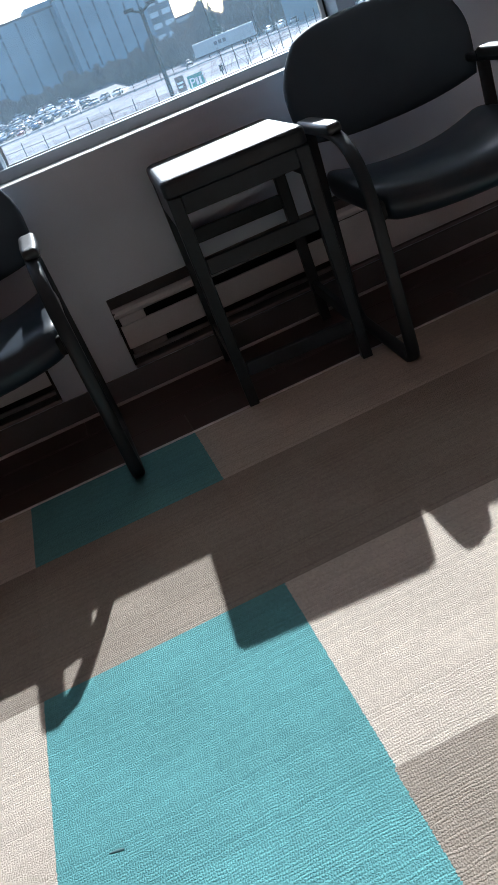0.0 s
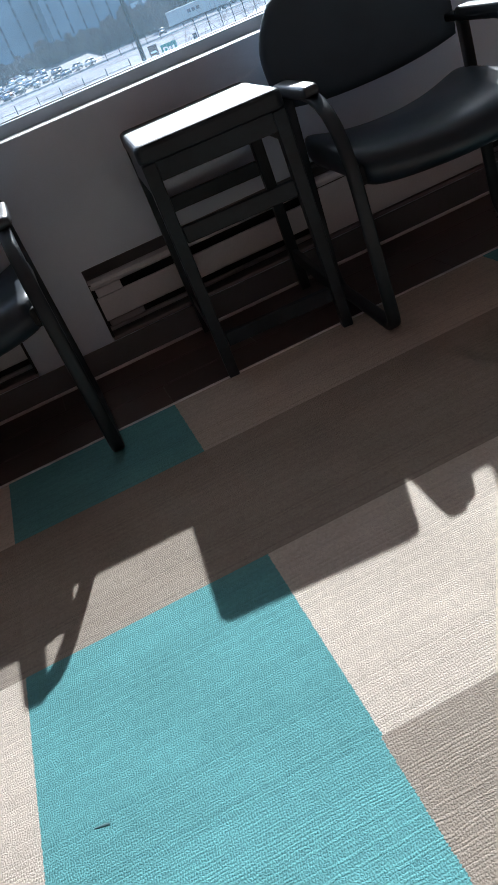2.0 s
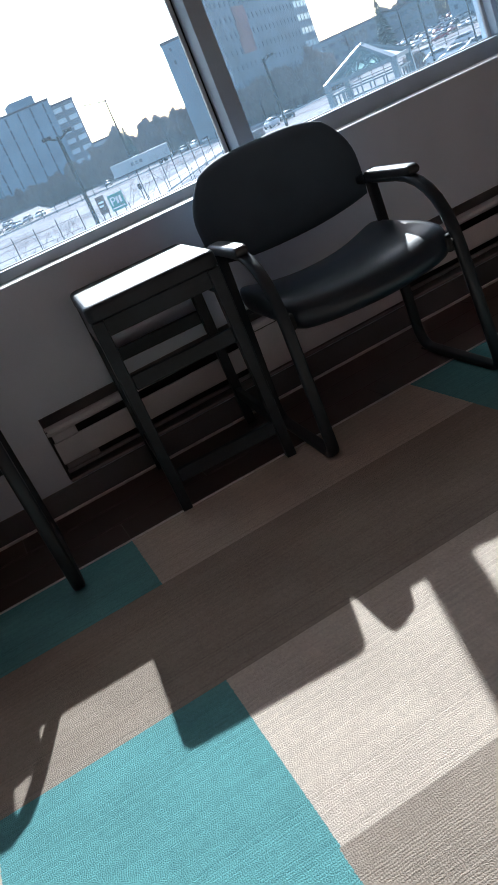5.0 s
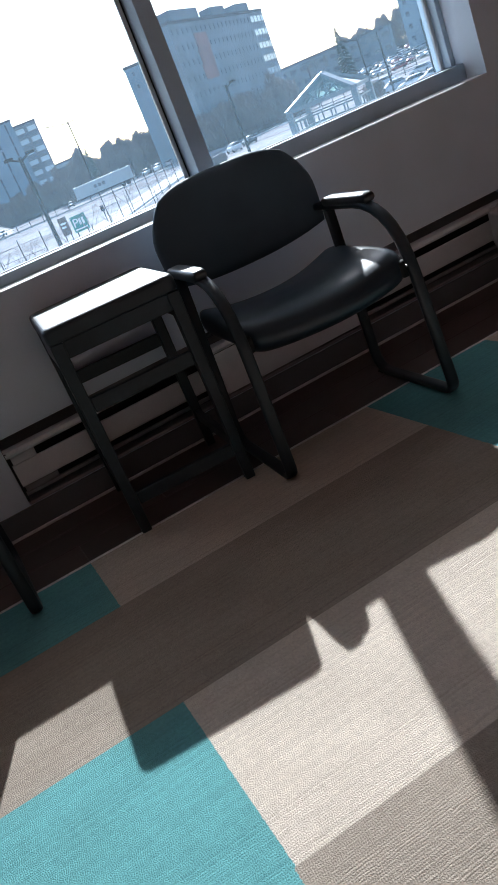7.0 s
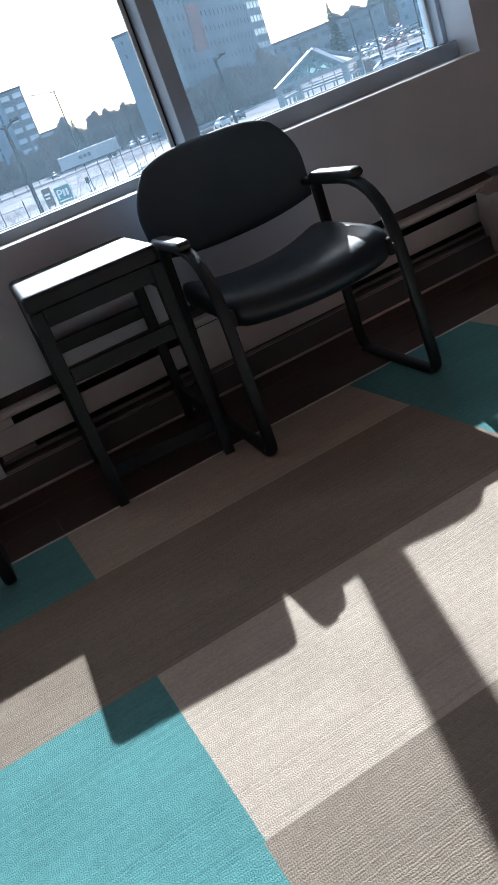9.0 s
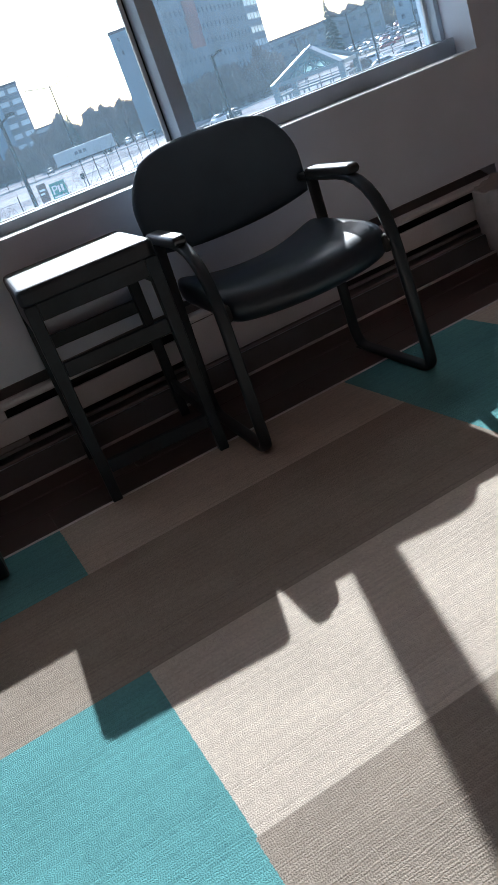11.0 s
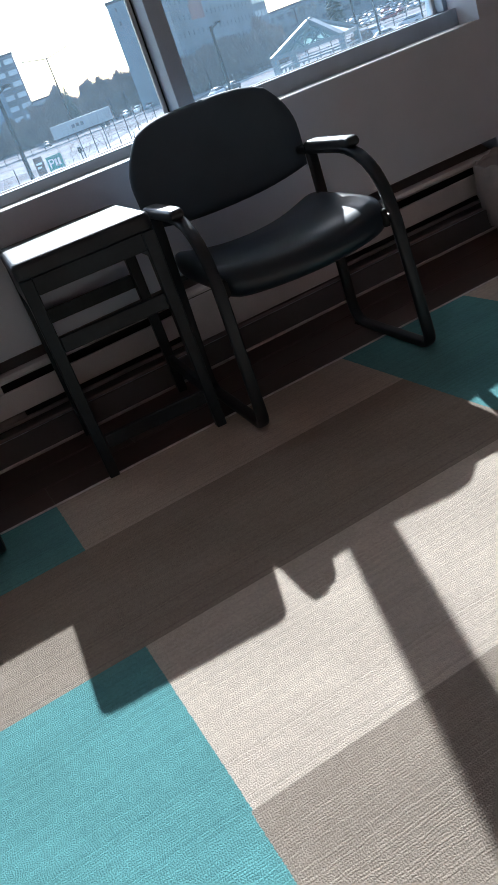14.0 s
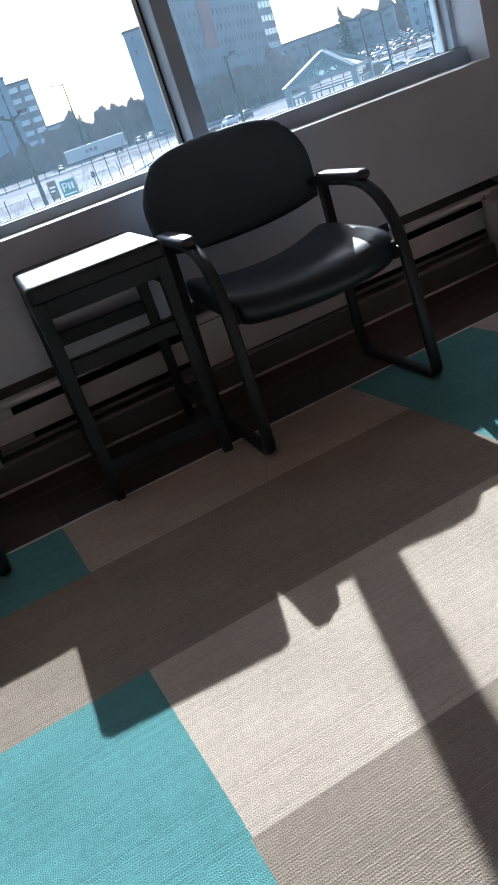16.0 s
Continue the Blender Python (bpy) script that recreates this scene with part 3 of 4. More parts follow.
def strip(name, pts, width, z, material, label, category):
    """A flat band along a line on the ground, with a little thickness."""
    bm = bmesh.new()
    rings = []
    for k, p in enumerate(pts):
        d = (pts[min(k + 1, len(pts) - 1)] - pts[max(k - 1, 0)]).normalized()
        s = Vector((-d.y, d.x, 0)) * width / 2
        rings.append([bm.verts.new((*(p + q).xy, h)) for q, h in ((s, GZ - 0.05), (s, GZ + z), (-s, GZ + z), (-s, GZ - 0.05))])
    for a, b in zip(rings, rings[1:]):
        for i in range(3):
            bm.faces.new((a[i], a[i + 1], b[i + 1], b[i]))
    bmesh.ops.recalc_face_normals(bm, faces=bm.faces)
    return solid(name, bm, material, label, category, "structure")


strip("road", [out(-6, 205), out(4, 208), out(14, 212), out(22, 214), out(28, 250), out(34, 330)], 9, 0.03, ASPHALT, "wet grey asphalt road with snow at its edges", "road")
strip("road", [out(13, 95), out(17, 125), out(20, 160), out(24, 185), out(28, 200), out(34, 205), out(42, 210)], 7, 0.034, ASPHALT, "wet asphalt driveway to the car park", "road")

BANKS = ((-10, 8.2, 218, 300, 3.6), (28.5, 43, 240, 345, 3.5))


def lie(az, d):
    """The height of the ground at a place: the two car parks climb a gentle slope."""
    for a0, a1, d0, d1, h in BANKS:
        if a0 <= az <= a1 and d >= d0:
            return GZ + 0.03 + h * min(1.0, (d - d0) / (d1 - d0))
    return GZ


for a0, a1, d0, d1, h in BANKS:
    bm = bmesh.new()
    bmesh.ops.create_grid(bm, x_segments=24, y_segments=8, size=1)
    for v in bm.verts:
        a, d = a0 + (a1 - a0) * (v.co.x + 1) / 2, d0 + (d1 + 30 - d0) * (v.co.y + 1) / 2
        rim = v.co.y < -0.99 or abs(v.co.x) > 0.99
        v.co = out(a, d, GZ - 0.1 if rim else lie(a, d))
    bmesh.ops.recalc_face_normals(bm, faces=bm.faces)
    solid("car_park", bm, ASPHALT, "grey sloping car park with patches of snow", "road", "structure")

strip("kerb", [out(-6, 199), out(4, 202), out(14, 206), out(21, 207)], 1.2, 0.3, KERB, "low snowy kerb along the road", "kerb")
strip("kerb", [out(14.5, 95), out(18, 122), out(21, 155), out(25, 178), out(29, 192), out(35, 198), out(42, 203)], 0.8, 0.25, KERB, "low snowy kerb along the driveway", "kerb")


def office_block(name, label, at, width, depth, height, wall, bays, storeys, pane, skip=0, first=0, size=(0.62, 0.5), roof_boxes=(), lift=0.0):
    """A flat-roofed block with its front along x: wall, roof, parapet, rooftop boxes and a grid of recessed windows."""
    b = thing(name, label, "building", at=at)
    part("wall", box(-width / 2, width / 2, 0, depth, 0, height), wall, b)
    part("roof", box(-width / 2 - 0.2, width / 2 + 0.2, -0.2, depth + 0.2, height + 0.01, height + 0.7), ROOF, b)
    for x0, x1, h in roof_boxes:
        part("roof_house", box(x0, x1, depth * 0.15, depth * 0.7, height + 0.71, height + 0.7 + h), wall, b)
    bw, sh = width / bays, height / storeys
    frame_mesh = mesh_of(box(-bw * size[0] / 2 - 0.12, bw * size[0] / 2 + 0.12, -0.10, -0.02, -sh * size[1] / 2 - 0.12, sh * size[1] / 2 + 0.12), "frame", PALE if pane is PANE_OUT else wall)
    pane_mesh = mesh_of(box(-bw * size[0] / 2, bw * size[0] / 2, -0.14, -0.11, -sh * size[1] / 2, sh * size[1] / 2), "pane", pane)
    for s in range(first, storeys):
        for k in range(skip, bays):
            w = new("window", frame_mesh)
            w.parent, w.location = b, (-width / 2 + bw * (k + 0.5), 0, sh * (s + 0.5) + lift)
            g = new("pane", pane_mesh)
            g.parent = w
    return b


# the pale block on the left of the view, in three steps, its far end with bright windows
office_block("office_block", "long grey-blue concrete office block with a flat roof", facing(2.6, 315, 6), 75, 24, 30.0, CONCRETE, 12, 8, PANE_SLOT, size=(0.12, 0.8), roof_boxes=((8, 25, 2.0),))
office_block("office_block", "tall grey-blue office block with stepped roof", facing(8.4, 308, 8), 27.5, 22, 31.0, CONCRETE, 6, 8, PANE_SLOT, size=(0.14, 0.8), roof_boxes=((-12.5, -3.1, 3.2), (1.2, 10.0, 3.0)))
office_block("office_block", "office block wing with rows of bright windows", facing(11.2, 322, 12), 13.2, 20, 29.3, CONCRETE_B, 3, 8, PANE_OUT, size=(0.7, 0.42), first=2)
office_block("low_building", "long low pale office building with dark window bands", facing(12.6, 340, 4), 19, 14, 13.0, PALE, 5, 3, PANE_DARK, size=(0.9, 0.4))
# the tall block behind the mullion
office_block("tower_block", "plain blue-grey tower block wing", facing(20.7, 236, 0), 16, 18, 25.6, CONCRETE, 4, 8, PANE_DARK, size=(0.14, 0.3), first=6)
big = office_block("tower_block", "tall grey tower block with a red-brown stripe and stepped roof", pose(97.9, 208.6, GZ, 0, 0, 43.5), 53.8, 6, 28.3, CONCRETE_B, 19, 8, PANE_SLOT, size=(0.22, 0.32), first=2, roof_boxes=((-21.5, -5.0, 2.6), (3.5, 13.0, 2.3), (21.5, 31.5, 2.3)))
for k in range(3):
    part("cladding_panel", box(-16.4 + 0.8 * k, -8.0 + 0.5 * k, -0.19, -0.15, 15.0 + 3.54 * k, 18.5 + 3.54 * k), RED_PATCH, big, "red-brown patch on the facade")
office_block("tower_block", "grey tower wing with rows of bright windows", pose(121.6, 231.1, GZ, 0, 0, 43.5), 11.6, 6, 28.3, CONCRETE_B, 4, 8, PANE_OUT, size=(0.78, 0.42), first=2)
office_block("low_building", "long dark low building with a flat roof", facing(31.0, 300, -6), 42, 20, 12.0, CONCRETE_B, 12, 3, PANE_DARK, size=(0.6, 0.35))
office_block("office_block", "blue-grey office block far behind trees", facing(38.2, 290, -12), 24, 20, 18.0, CONCRETE, 6, 5, PANE_DARK, size=(0.3, 0.4))


# ---- trees, bare in winter ----
def bare_tree(at, height, seed, label="bare winter tree with fine grey-brown twigs", twigs=3, stout=1.0):
    rng = random.Random(seed)
    t = thing("tree", label, "tree", "winter trees", at=at)
    trunk, crown = bmesh.new(), bmesh.new()
    rod((0, 0, -0.2), (0, 0, height * 0.45), height * 0.022 * stout, height * 0.013 * stout, 7, trunk)

    def grow(p, d, length, r, level):
        q = p + d * length
        rod(p, q, r, r * 0.6, 4, crown)
        if level:
            for _ in range(twigs + (level == 3)):
                e = (d + Vector((rng.uniform(-1, 1), rng.uniform(-1, 1), rng.uniform(-0.25, 0.8))) * 0.75).normalized()
                grow(p + d * length * rng.uniform(0.4, 1.0), e, length * rng.uniform(0.55, 0.8), r * 0.55, level - 1)

    for k in range(5):
        a = k * 1.3 + rng.random()
        grow(Vector((0, 0, height * rng.uniform(0.25, 0.45))), Vector((math.cos(a) * 0.7, math.sin(a) * 0.7, 1)).normalized(), height * 0.27, height * 0.009 * stout, 3)
    part("trunk", trunk, BARK, t)
    part("crown", crown, TWIG, t, "fine bare twigs")
    return t


def spruce(at, height, seed):
    rng = random.Random(seed)
    t = thing("spruce", "dark green spruce with drooping boughs", "tree", "winter trees", at=at)
    part("trunk", rod((0, 0, -0.2), (0, 0, height * 0.95), height * 0.02, height * 0.004, 6), BARK, t)
    bm = bmesh.new()
    for k in range(420):
        h = rng.random() ** 0.8
        z, r = height * (0.1 + 0.9 * h), height * 0.23 * (1 - h) ** 0.85 * rng.uniform(0.45, 1.1) + 0.1
        a = rng.random() * 6.283
        tip = Vector((math.cos(a) * r, math.sin(a) * r, z - 0.10 * r))
        base = Vector((math.cos(a) * r * 0.15, math.sin(a) * r * 0.15, z + 0.15 * r))
        side = Vector((-math.sin(a), math.cos(a), 0)) * (0.16 * r + 0.12)
        low = Vector((0, 0, -0.12 * r - 0.1))
        v = [bm.verts.new(p) for p in (base, (base + tip) / 2 + side, tip, (base + tip) / 2 - side, (base + tip) / 2 + low)]
        for f in ((0, 1, 4), (1, 2, 4), (2, 3, 4), (3, 0, 4), (0, 3, 2), (0, 2, 1)):
            bm.faces.new([v[i] for i in f])
    part("crown", bm, SPRUCE, t, "dark green needles")
    return t


def clumps(name, places, material, label, category):
    """Many small pointed clumps in one mesh; places: rows of position, lean, width and height."""
    p = np.array(places)
    n = len(p)
    tips = np.array(((-0.5, -0.3, -0.5), (0.5, -0.3, -0.5), (0.0, 0.6, -0.4), (0.0, 0.0, 0.9)))
    co = p[:, None, :3] + tips[None] * p[:, None, [5, 5, 6]]
    co[:, 3, :2] += p[:, 3:5] * p[:, 6:7]
    k = 4 * np.arange(n)[:, None]
    faces = np.concatenate([k + np.array(f) for f in ((0, 1, 3), (1, 2, 3), (2, 0, 3), (0, 2, 1))])
    me = bpy.data.meshes.new(name)
    me.from_pydata(co.reshape(-1, 3).tolist(), [], faces.tolist())
    me.materials.append(material)
    return tagged(new(name, me), label, category, kind="stuff")


def woods(name, az0, az1, d, top, seed, label):
    """Far woods: a ragged belt of many small twig clumps."""
    rng = random.Random(seed)
    rows = []
    for _ in range(int((az1 - az0) * 2600)):
        az = rng.uniform(az0, az1)
        crest = top * (0.72 + 0.30 * noise.noise(Vector((az * 0.9, seed, 0))) + 0.16 * noise.noise(Vector((az * 2.6, seed, 3))))
        h = max(0.4, crest * rng.random() ** 0.55)
        p = out(az, d + rng.uniform(-14, 14), GZ + h)
        rows.append((*p, rng.uniform(-0.9, 0.9), rng.uniform(-0.9, 0.9), rng.uniform(0.12, 0.42), rng.uniform(0.5, 1.4)))
    return clumps(name, rows, TWIG, label, "woods")


woods("far_woods", -6, 12.5, 290, 10.5, 5, "dark bare woods in front of the office block")
woods("far_woods", 12, 24.5, 262, 14.5, 2, "dark bare woods behind the road")
woods("far_woods", 21, 28.5, 212, 11.0, 7, "dark bare shrubs at the foot of the tower")
woods("far_woods", 27.5, 33, 352, 17.0, 3, "dark distant woods behind the car park")
woods("far_woods", 32, 42, 362, 22.0, 4, "dark distant woods behind the car park")
spruce(facing(14.5, 245), 12.5, 1)
spruce(facing(31.9, 250), 16.5, 2)
bare_tree(facing(16.9, 240), 13, 3)
bare_tree(facing(17.9, 236), 12.5, 4)
bare_tree(facing(15.6, 252), 12, 13)
bare_tree(facing(30.2, 260), 13.5, 5)
bare_tree(facing(23.3, 196), 9.5, 9)
bare_tree(facing(25.9, 200), 10.5, 10)
for k, (a, d, h) in enumerate(((3.4, 78, 2.6), (6.6, 76, 3.0), (7.6, 76, 2.7), (8.7, 77, 2.6), (10.9, 74, 3.0), (12.9, 72, 3.6), (14.3, 74, 3.4), (15.7, 78, 4.2), (2.1, 80, 2.4), (17.6, 82, 3.6), (18.6, 85, 3.4), (1.0, 78, 2.6), (4.6, 77, 2.5), (-0.4, 80, 2.5), (0.4, 79, 2.2), (2.8, 77, 2.7), (5.3, 80, 2.4), (5.9, 78, 2.6), (8.1, 75, 2.8), (9.4, 78, 2.5))):
    bare_tree(facing(a, d), h * 1.42, 30 + k, "thin bare sapling beside the fence", 2, 0.38)


# ---- street furniture ----
def car_park_lamp(at, height, two=False, label="tall brown lamp pole with a square floodlight head"):
    t = thing("lamp_pole", label, "lamp post", "lamp poles", at=at)
    part("pole", rod((0, 0, -0.2), (0, 0, height), 0.13, 0.09, 10), POLE, t)
    part("base", rod((0, 0, -0.1), (0, 0, 0.7), 0.28, 0.28, 12), KERB, t)
    for s in ((-1, 1) if two else (1,)):
        part("arm", rod((0, 0, height - 0.2), (s * 0.45, 0, height + 0.02), 0.05, 0.05, 6), POLE, t)
        part("lamp_head", box(min(s * 0.3, s * 0.75), max(s * 0.3, s * 0.75), -0.2, 0.2, height - 0.02, height + 0.12, 0.03), POLE, t)
    return t


def street_lamp(at, height, reach):
    t = thing("street_lamp", "slender street lamp with two outstretched arms", "lamp post", "lamp poles", at=at)
    part("pole", rod((0, 0, -0.2), (0, 0, height), 0.26, 0.18, 8), POLE, t)
    for s in (-1, 1):
        part("arm", rod((0, 0, height - 0.6), (s * reach, 0, height + 0.5), 0.13, 0.10, 6), POLE, t)
        part("lamp_head", box(s * reach - 0.75, s * reach + 0.75, -0.3, 0.3, height + 0.42, height + 0.62, 0.05), POLE, t)
    return t


car_park_lamp(facing(10.5, 42), 7.8, True)
car_park_lamp(facing(24.4, 61), 7.8)
car_park_lamp(facing(34.25, 94), 7.8)
car_park_lamp(facing(36.9, 120), 7.6)
car_park_lamp(facing(29.6, 190), 9.4, True)
street_lamp(facing(14.2, 235), 19.8, 6.0)
street_lamp(facing(33.0, 240), 11.0, 3.5)


def fence(az0, az1, d0, d1, n, high=1.75, rails=(0.45, 1.1, 1.65), r=0.09):
    """A post and rail fence along a line."""
    f = thing("fence", "grey galvanised post and rail fence in the snow", "fence")
    a, b = out(az0, d0), out(az1, d1)
    for k in range(n + 1):
        p = a.lerp(b, k / n)
        part("post", rod((p.x, p.y, GZ - 0.1), (p.x, p.y, GZ + high), r, r, 6), FENCE, f)
    for h in rails:
        for k in range(n):
            p, q = a.lerp(b, k / n), a.lerp(b, (k + 1) / n)
            part("rail", rod((p.x, p.y, GZ + h), (q.x, q.y, GZ + h), r * 0.4, r * 0.4, 5), FENCE, f)
    return f


fence(14.2, 21.5, 80, 108, 11, 4.0, (0.9, 1.8, 2.7), 0.045)
fence(-1, 9.6, 84, 80, 7, 3.1, (1.5, 2.6), 0.05)
fence(24, 36, 196, 178, 16)
fence(1, 12, 196, 200, 12)


def sign_board(name, at, w, h, z0, material, label, text):
    """A board on two posts, with its writing as raised shapes."""
    s = thing(name, label, "sign", "roadside signs", at=at)
    part("board", box(-w / 2, w / 2, -0.04, 0.04, z0, z0 + h, 0.02), material, s)
    for x in (-w * 0.35, w * 0.35):
        part("post", rod((x, 0.08, -0.1), (x, 0.08, z0 + h * 0.8), 0.05, 0.05, 8), POLE, s)
    if text:
        cu = bpy.data.curves.new("letter", "FONT")
        cu.body, cu.size, cu.extrude = text, h * 0.75, 0.01
        tmp = bpy.data.objects.new("letter", cu)
        me = bpy.data.meshes.new_from_object(tmp)
        bpy.data.objects.remove(tmp)
        me.materials.append(WHITE)
        o = new("letter", me)
        o.parent, o.matrix_basis = s, pose(-w * 0.44, -0.055, z0 + h * 0.32, 90, 0, 0)
        for k in range(2):
            part("text_bar", box(-w * 0.02 + 0.32 * k, w * 0.12 + 0.32 * k, -0.06, -0.045, z0 + h * 0.38, z0 + h * 0.78), WHITE, s)
        part("text_bar", box(-w * 0.42, w * 0.40, -0.06, -0.045, z0 + h * 0.12, z0 + h * 0.2), WHITE, s)
    else:
        for k in range(2):
            part("text_bar", box(-w * 0.35, w * (0.3 - 0.15 * k), -0.06, -0.045, z0 + h * (0.6 - 0.2 * k), z0 + h * (0.7 - 0.2 * k)), WHITE, s)
    return s


sign_board("parking_sign", facing(12.25, 86, 4), 1.55, 1.6, 1.3, GREEN, "teal parking sign with a white letter P", "P")
sign_board("notice_board", facing(11.25, 88, 4), 0.9, 1.8, 1.35, BROWN, "dark brown notice board on posts", "")


def utility_box(at):
    u = thing("utility_box", "small grey utility cabinet on a post", "box", at=at)
    part("post", rod((0, 0, -0.1), (0, 0, 1.2), 0.06, 0.06, 8), POLE, u)
    part("cabinet", box(-0.25, 0.25, -0.2, 0.2, 1.2, 1.9, 0.03), POLE, u)
    return u


utility_box(facing(14.0, 110))


# ---- vehicles ----
def trailer(at):
    t = thing("semi_trailer", "long white box trailer parked along the road", "trailer", at=at)
    part("box_body", box(-7.6, 7.6, 0, 2.5, 1.15, 4.0, 0.05), TRAILER, t)
    part("roof_rim", box(-7.65, 7.65, -0.05, 2.55, 4.01, 4.12), WHITE, t, "bright roof edge")
    for k in range(15):
        part("panel_rib", box(-7.0 + k, -6.96 + k, -0.03, 0.0, 1.2, 3.95), PALE, t)
    for k in range(3):
        part("text_bar", box(-2.6 + 1.1 * k, -1.8 + 1.1 * k, -0.05, -0.032, 2.3, 3.1), PANE_DARK, t)
    part("chassis", box(-6.9, 7.2, 0.7, 1.8, 0.8, 1.14), ROOF, t)
    part("landing_leg", box(-4.6, -4.4, 0.4, 0.6, 0.0, 0.79), POLE, t)
    for x in (4.6, 5.9):
        for y in (0.05, 2.1):
            part("wheel", rod((x, y, 0.5), (x, y + 0.35, 0.5), 0.5, 0.5, 16), TYRE, t)
    return t


trailer(facing(14.75, 218, 3))


def car(at, paint, label, tall=0.0):
    """A parked car: lofted body, glazed cabin, four wheels, lamps and bumpers."""
    c = thing("car", label, "car", "parked cars", at=at)
    bm = bmesh.new()
    rows = ((-2.2, 0.45, 0.60, 0.66), (-2.08, 0.28, 0.74, 0.78), (-1.2, 0.22, 0.96 + tall, 0.86), (0.6, 0.22, 0.95 + tall, 0.88), (1.9, 0.24, 0.98 + tall, 0.84), (2.15, 0.40, 0.86 + tall, 0.74))
    rings = []
    for x, z0, z1, w in rows:
        rings.append([bm.verts.new((x, s * w * k, z)) for s, k, z in ((-1, 0.9, z0), (-1, 1, (z0 + z1) / 2), (-1, 0.92, z1), (1, 0.92, z1), (1, 1, (z0 + z1) / 2), (1, 0.9, z0))])
    for a, b in zip(rings, rings[1:]):
        for i in range(6):
            bm.faces.new((a[i], a[(i + 1) % 6], b[(i + 1) % 6], b[i]))
    bm.faces.new(rings[0])
    bm.faces.new(rings[-1][::-1])
    bmesh.ops.recalc_face_normals(bm, faces=bm.faces)
    part("body", bm, paint, c, "", True)
    for name, grow, z0, z1, m in (("cabin", 0.0, 0.9 + tall, 1.36 + tall, CAR_GLASS), ("roof", 0.03, 1.362 + tall, 1.42 + tall, paint)):
        bm = bmesh.new()
        if name == "roof":
            part(name, cushion(6, 6, lambda u, v, k: (0.35 + 0.98 * u, 0.65 * v, z0 + (0.15 * ((1 - u * u) * (1 - v * v)) ** 0.6 if k > 0 else -0.02))), m, c, "", True)
            bm.free()
            continue
        lo, hi = (-1.25, 1.75, 0.78), (-0.55, 1.25, 0.62)
        v = [bm.verts.new((x, y * w, z)) for (x0, x1, w), z in ((lo, z0), (hi, z1)) for x, y in ((x0, -1), (x1, -1), (x1, 1), (x0, 1))]
        for f in ((0, 1, 5, 4), (1, 2, 6, 5), (2, 3, 7, 6), (3, 0, 4, 7), (4, 5, 6, 7), (3, 2, 1, 0)):
            bm.faces.new([v[i] for i in f])
        bmesh.ops.recalc_face_normals(bm, faces=bm.faces)
        part(name, bm, m, c)
    for x in (-1.35, 1.35):
        for y in (-0.86, 0.66):
            part("wheel", rod((x, y, 0.31), (x, y + 0.2, 0.31), 0.31, 0.31, 14), TYRE, c)
    for y in (-0.6, 0.6):
        part("headlight", box(-2.21, -2.14, y - 0.16, y + 0.16, 0.6, 0.7, 0.02), BOLT, c)
    return c


NAMES = ("silver", "white", "red", "black", "dark blue")
rng = random.Random(21)
spots = [(33.75, 160, -20, 0), (36.2, 158, -25, 0), (34.9, 268, 60, 2), (34.95, 236, 4, 2), (34.3, 128, 18, 0), (35.5, 126, 12, 1), (36.8, 124, 15, 0), (23.5, 150, -70, 0), (24.6, 156, -70, 3)]
spots += [(31.6 + 0.62 * k + rng.uniform(-0.1, 0.1), 262 + 10 * (k % 3), 70 + rng.uniform(-6, 6), rng.choice((0, 1, 3, 4, 1))) for k in range(8)]
spots += [(32.6 + 0.6 * k, 285 + 6 * (k % 2), 70, rng.choice((0, 1, 3, 4))) for k in range(8)]
spots += [(a0 + 0.68 * k + rng.uniform(-0.12, 0.12), d, 68 + rng.uniform(-6, 6), rng.choice((0, 1, 3, 4, 1, 0, 2))) for a0, d, n in ((32.9, 248, 7), (31.6, 300, 10), (31.2, 315, 11), (31.0, 330, 11), (31.3, 343, 11)) for k in range(n)]
spots += [(a0 + 0.74 * k + rng.uniform(-0.3, 0.3), d + rng.uniform(-4, 4), 75 + rng.uniform(-25, 25), rng.choice((0, 3, 3, 4, 4, 2, 0, 1))) for a0, d, n in ((-3, 222, 15), (-2.6, 234, 12), (-3, 247, 11), (-2.7, 260, 10), (-2.9, 273, 10), (-2.5, 286, 9)) for k in range(n)]
spots += [(17.6, 232, 80, 0), (18.4, 228, 80, 1), (19.2, 232, 80, 0), (12.2, 226, 85, 3)]
for a, d, turn, k in spots:
    car(facing(a, d, turn, lie(a, d)), CAR_PAINT[k], NAMES[k] + " car parked on snowy asphalt", rng.choice((0.0, 0.0, 0.12, 0.3)))


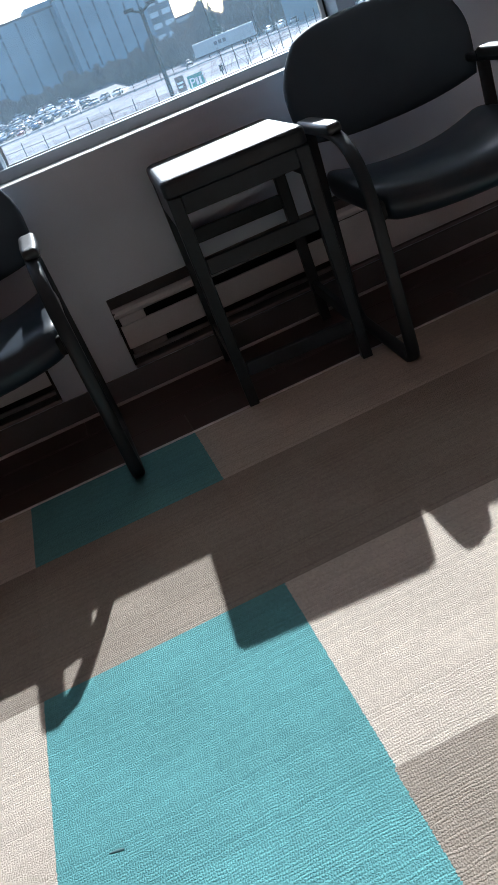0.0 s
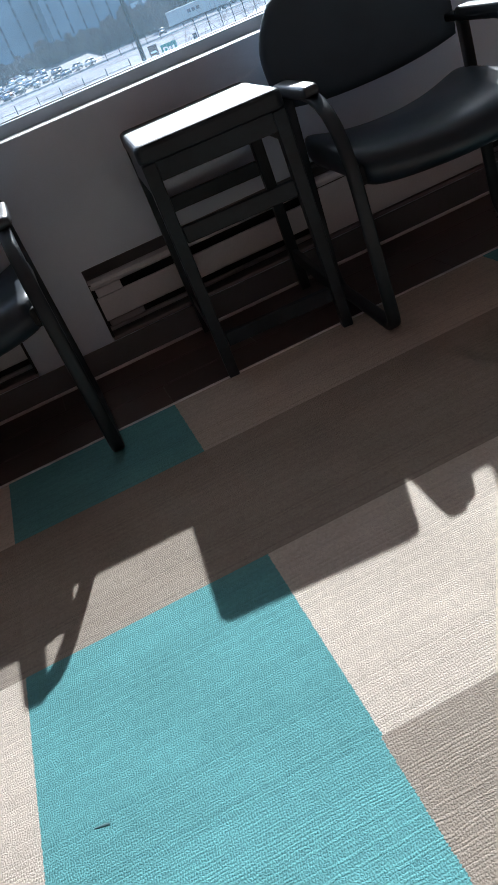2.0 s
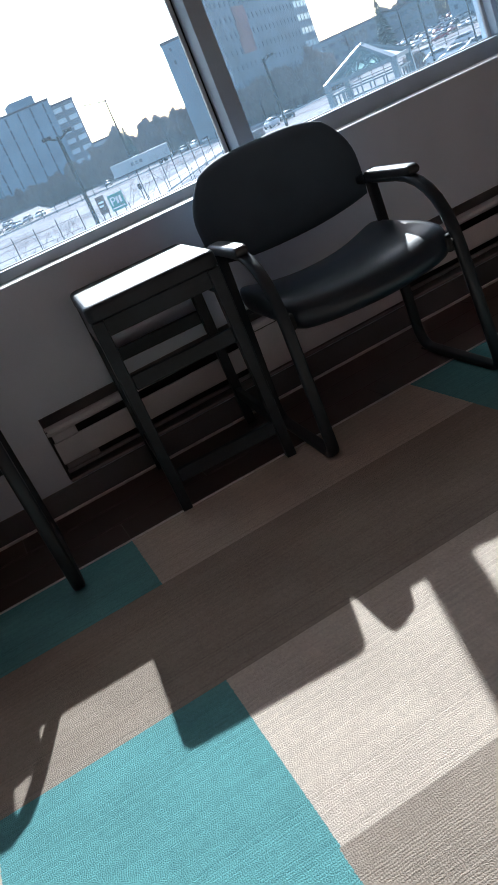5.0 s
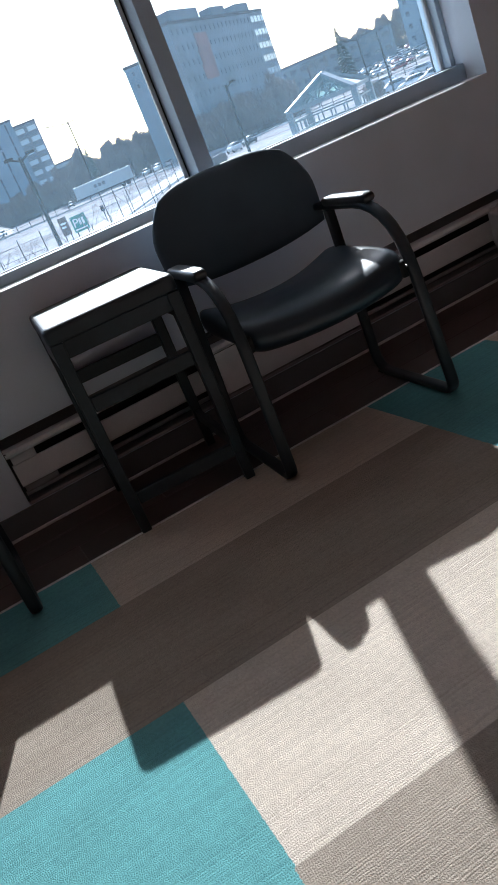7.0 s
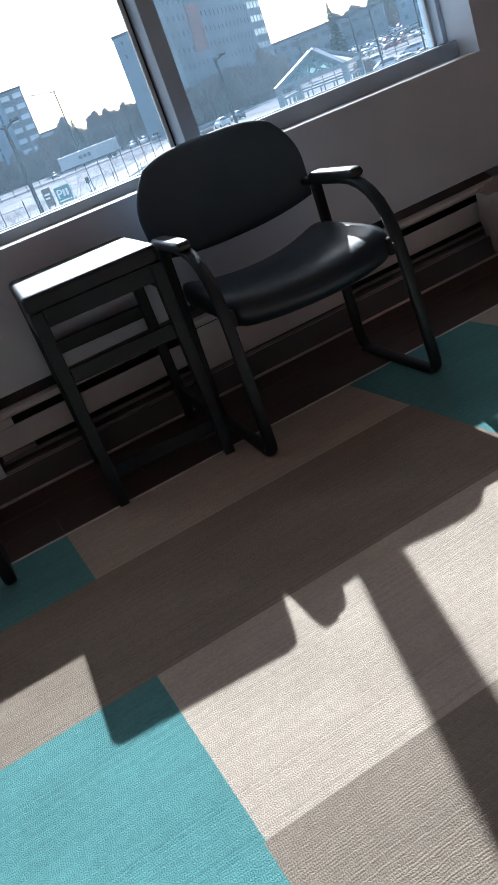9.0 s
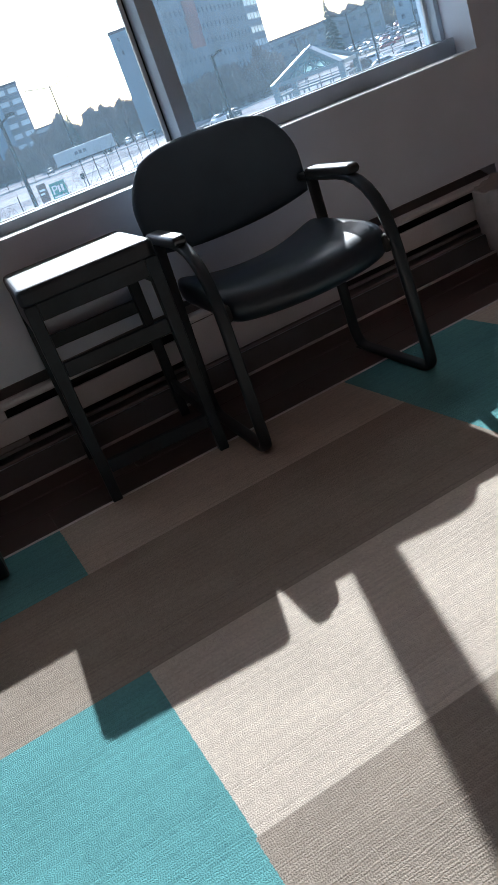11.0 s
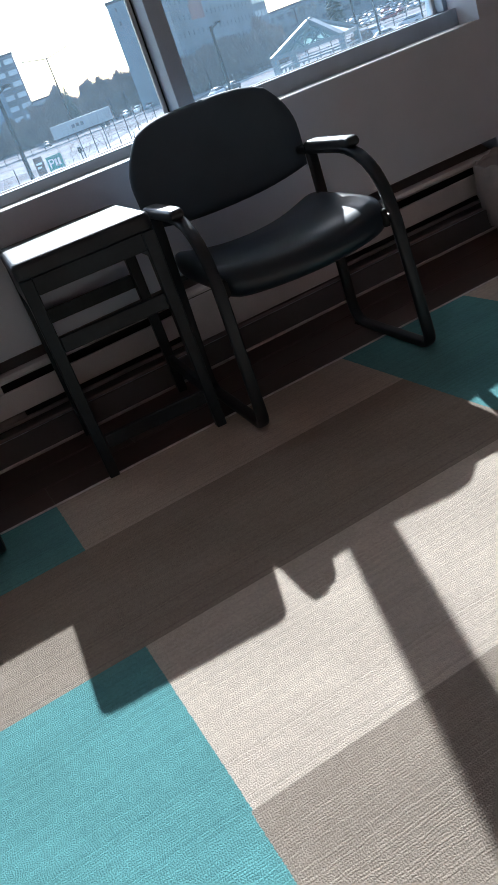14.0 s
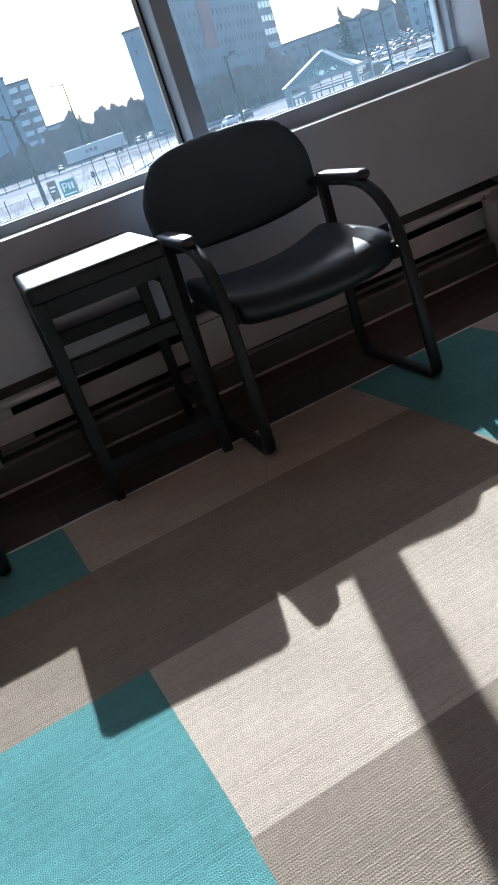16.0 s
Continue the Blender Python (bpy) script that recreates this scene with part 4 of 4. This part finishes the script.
# ---- the glazed gabled shelter ----
def shelter(at, w, eave, apex):
    """A square glass shelter: corner columns, eave beams, hip rafters to one point, glazing bars and panes."""
    s = thing("glass_shelter", "blue-grey steel shelter with a pointed glass roof", "shelter", at=at)
    h = w / 2
    top = Vector((0, 0, apex))

    def beam(name, a, b, r):
        a, b = Vector(a), Vector(b)
        turn = (b - a).to_track_quat("Z", "Y").to_matrix().to_4x4()
        bm = bmesh.new()
        bmesh.ops.create_cube(bm, size=1, matrix=Matrix.Translation((a + b) / 2) @ turn @ Matrix.Diagonal((2 * r, 2 * r, (b - a).length, 1)))
        part(name, bm, FRAME_BLUE, s)

    corners = [Vector(p) for p in ((-h, -h, 0), (h, -h, 0), (h, h, 0), (-h, h, 0))]
    up = Vector((0, 0, 1))
    for a, b in zip(corners, corners[1:] + corners[:1]):
        beam("column", a, a + up * eave, 0.2)
        beam("hip_rafter", a * 1.04 + up * (eave - 0.05), top - a * 0.03, 0.20)
        beam("eave_beam", a + up * eave, b + up * eave, 0.13)
        for z, r in ((eave - 0.75, 0.05), (eave - 1.5, 0.06), (0.4, 0.1)):
            beam("rail", a + up * z, b + up * z, r)
        mid = a.lerp(b, 0.5) + up * eave
        for k in (0.28, 0.72):
            beam("truss_strut", mid, (a if k < 0.5 else b).lerp(top, 0.52) + up * eave * 0.48, 0.05)
        for k in (0.2, 0.4, 0.6, 0.8):
            p = a.lerp(b, k)
            beam("mullion", p, p + up * (eave - 0.75), 0.05)
            beam("glazing_bar", p + up * eave, p.lerp(top, 0.5) + up * eave * 0.5, 0.04)
        beam("purlin", a.lerp(top, 0.5) + up * eave * 0.5, b.lerp(top, 0.5) + up * eave * 0.5, 0.045)
        inner = 0.985
        for name, pts in (("pane", (a * inner + up * 0.4, b * inner + up * 0.4, b * inner + up * (eave - 1.5), a * inner + up * (eave - 1.5))), ("roof_pane", (a + up * (eave + 0.1), b + up * (eave + 0.1), top + up * 0.1))):
            bm = bmesh.new()
            bm.faces.new([bm.verts.new(p) for p in pts])
            bmesh.ops.solidify(bm, geom=bm.faces, thickness=0.03)
            part(name, bm, SHELTER_GLASS, s, "greenish glass")
    return s


shelter(pose(32.5, 54.35, GZ, 0, 0, -45), 4.9, 4.5, 6.05)


def hedge(az, d, w, h, seed):
    rng2 = random.Random(seed)
    mid = out(az, d)
    rows = [(mid.x + rng2.uniform(-w, w) / 2, mid.y + rng2.uniform(-0.6, 0.6), GZ + h * rng2.random() ** 0.6, rng2.uniform(-0.5, 0.5), rng2.uniform(-0.5, 0.5), rng2.uniform(0.06, 0.16), rng2.uniform(0.1, 0.3)) for _ in range(1500)]
    return clumps("hedge", rows, TWIG, "brown clipped winter hedge", "hedge")


hedge(22.1, 118, 3.2, 1.7, 4)
hedge(33.1, 76, 1.6, 3.8, 5)


# ---- carpet tiles, joined edge to edge ----
TILE = 0.5


def tile_mesh(name, material, length):
    """A tile whose two cut sides are frayed loop by loop, so that neighbours interlock."""
    rng = random.Random(17)
    n = round(length / 0.003)
    teeth = [0.0011 * rng.uniform(-1, 1) + 0.0007 * (-1) ** k for k in range(n + 1)]
    teeth[0] = teeth[n] = 0.0
    ys = [length * k / n for k in range(n + 1)]
    ring = [(t, y) for t, y in zip(teeth, ys)] + [(TILE + t, y) for t, y in reversed(list(zip(teeth, ys)))]
    m = len(ring)
    verts = [(x, y, -0.0005) for x, y in ring] + [(x, y, -0.0115) for x, y in ring]
    faces = [list(range(m))[::-1]] + [[k, (k + 1) % m, m + (k + 1) % m, m + k] for k in range(m)]
    me = bpy.data.meshes.new(name)
    me.from_pydata(verts, [], faces)
    me.materials.append(material)
    return me


def colour_of(i, j):
    """The carpet's pattern, by column and row of the half-metre grid."""
    if (i == -1 and j in (1, -1, -2)) or (i == 2 and j in (0, 1)):
        return "teal"
    if j in (0, -2, -4, -6) and not (i == -2 and j == -2):
        return "taupe"
    return "beige"


PAINTS = {"teal": TEAL, "taupe": TAUPE, "beige": BEIGE}
LAST = EDGE_Y - 0.003 - TILE
sheets = {(c, j): tile_mesh("carpet_tile", PAINTS[c], LAST if j == 1 else TILE) for c in PAINTS for j in (0, 1)}
rise = random.Random(5)
slip = {-1: -0.005}  # the rows were laid a few millimetres out of line
for j in range(-9, 2):
    for i in range(-9, 8):
        if i * TILE < ROOM_L - 0.01 or (i + 1) * TILE > ROOM_R + 0.35:
            continue
        tile = new("carpet_tile", sheets[colour_of(i, j), int(j == 1)])
        tile.parent = slab
        tile.location = (i * TILE + slip.get(j, -0.009 if j < 0 else 0.0), j * TILE, rise.uniform(-0.0002, 0.0002))

# brown planks of the border
plank = mesh_of(box(0.0008, 0.9142, 0.0008, 0.1552, -0.0055, 0.0, 0.0012, 1), "plank", PLANK)
for r in range(3):
    for k in range(-5, 5):
        if not ROOM_L <= k * 0.915 + 0.31 * r <= ROOM_R - 0.915:
            continue
        p = new("plank", plank)
        p.parent = border
        p.location = (k * 0.915 + 0.31 * r, EDGE_Y + 0.004 + r * 0.156, 0)
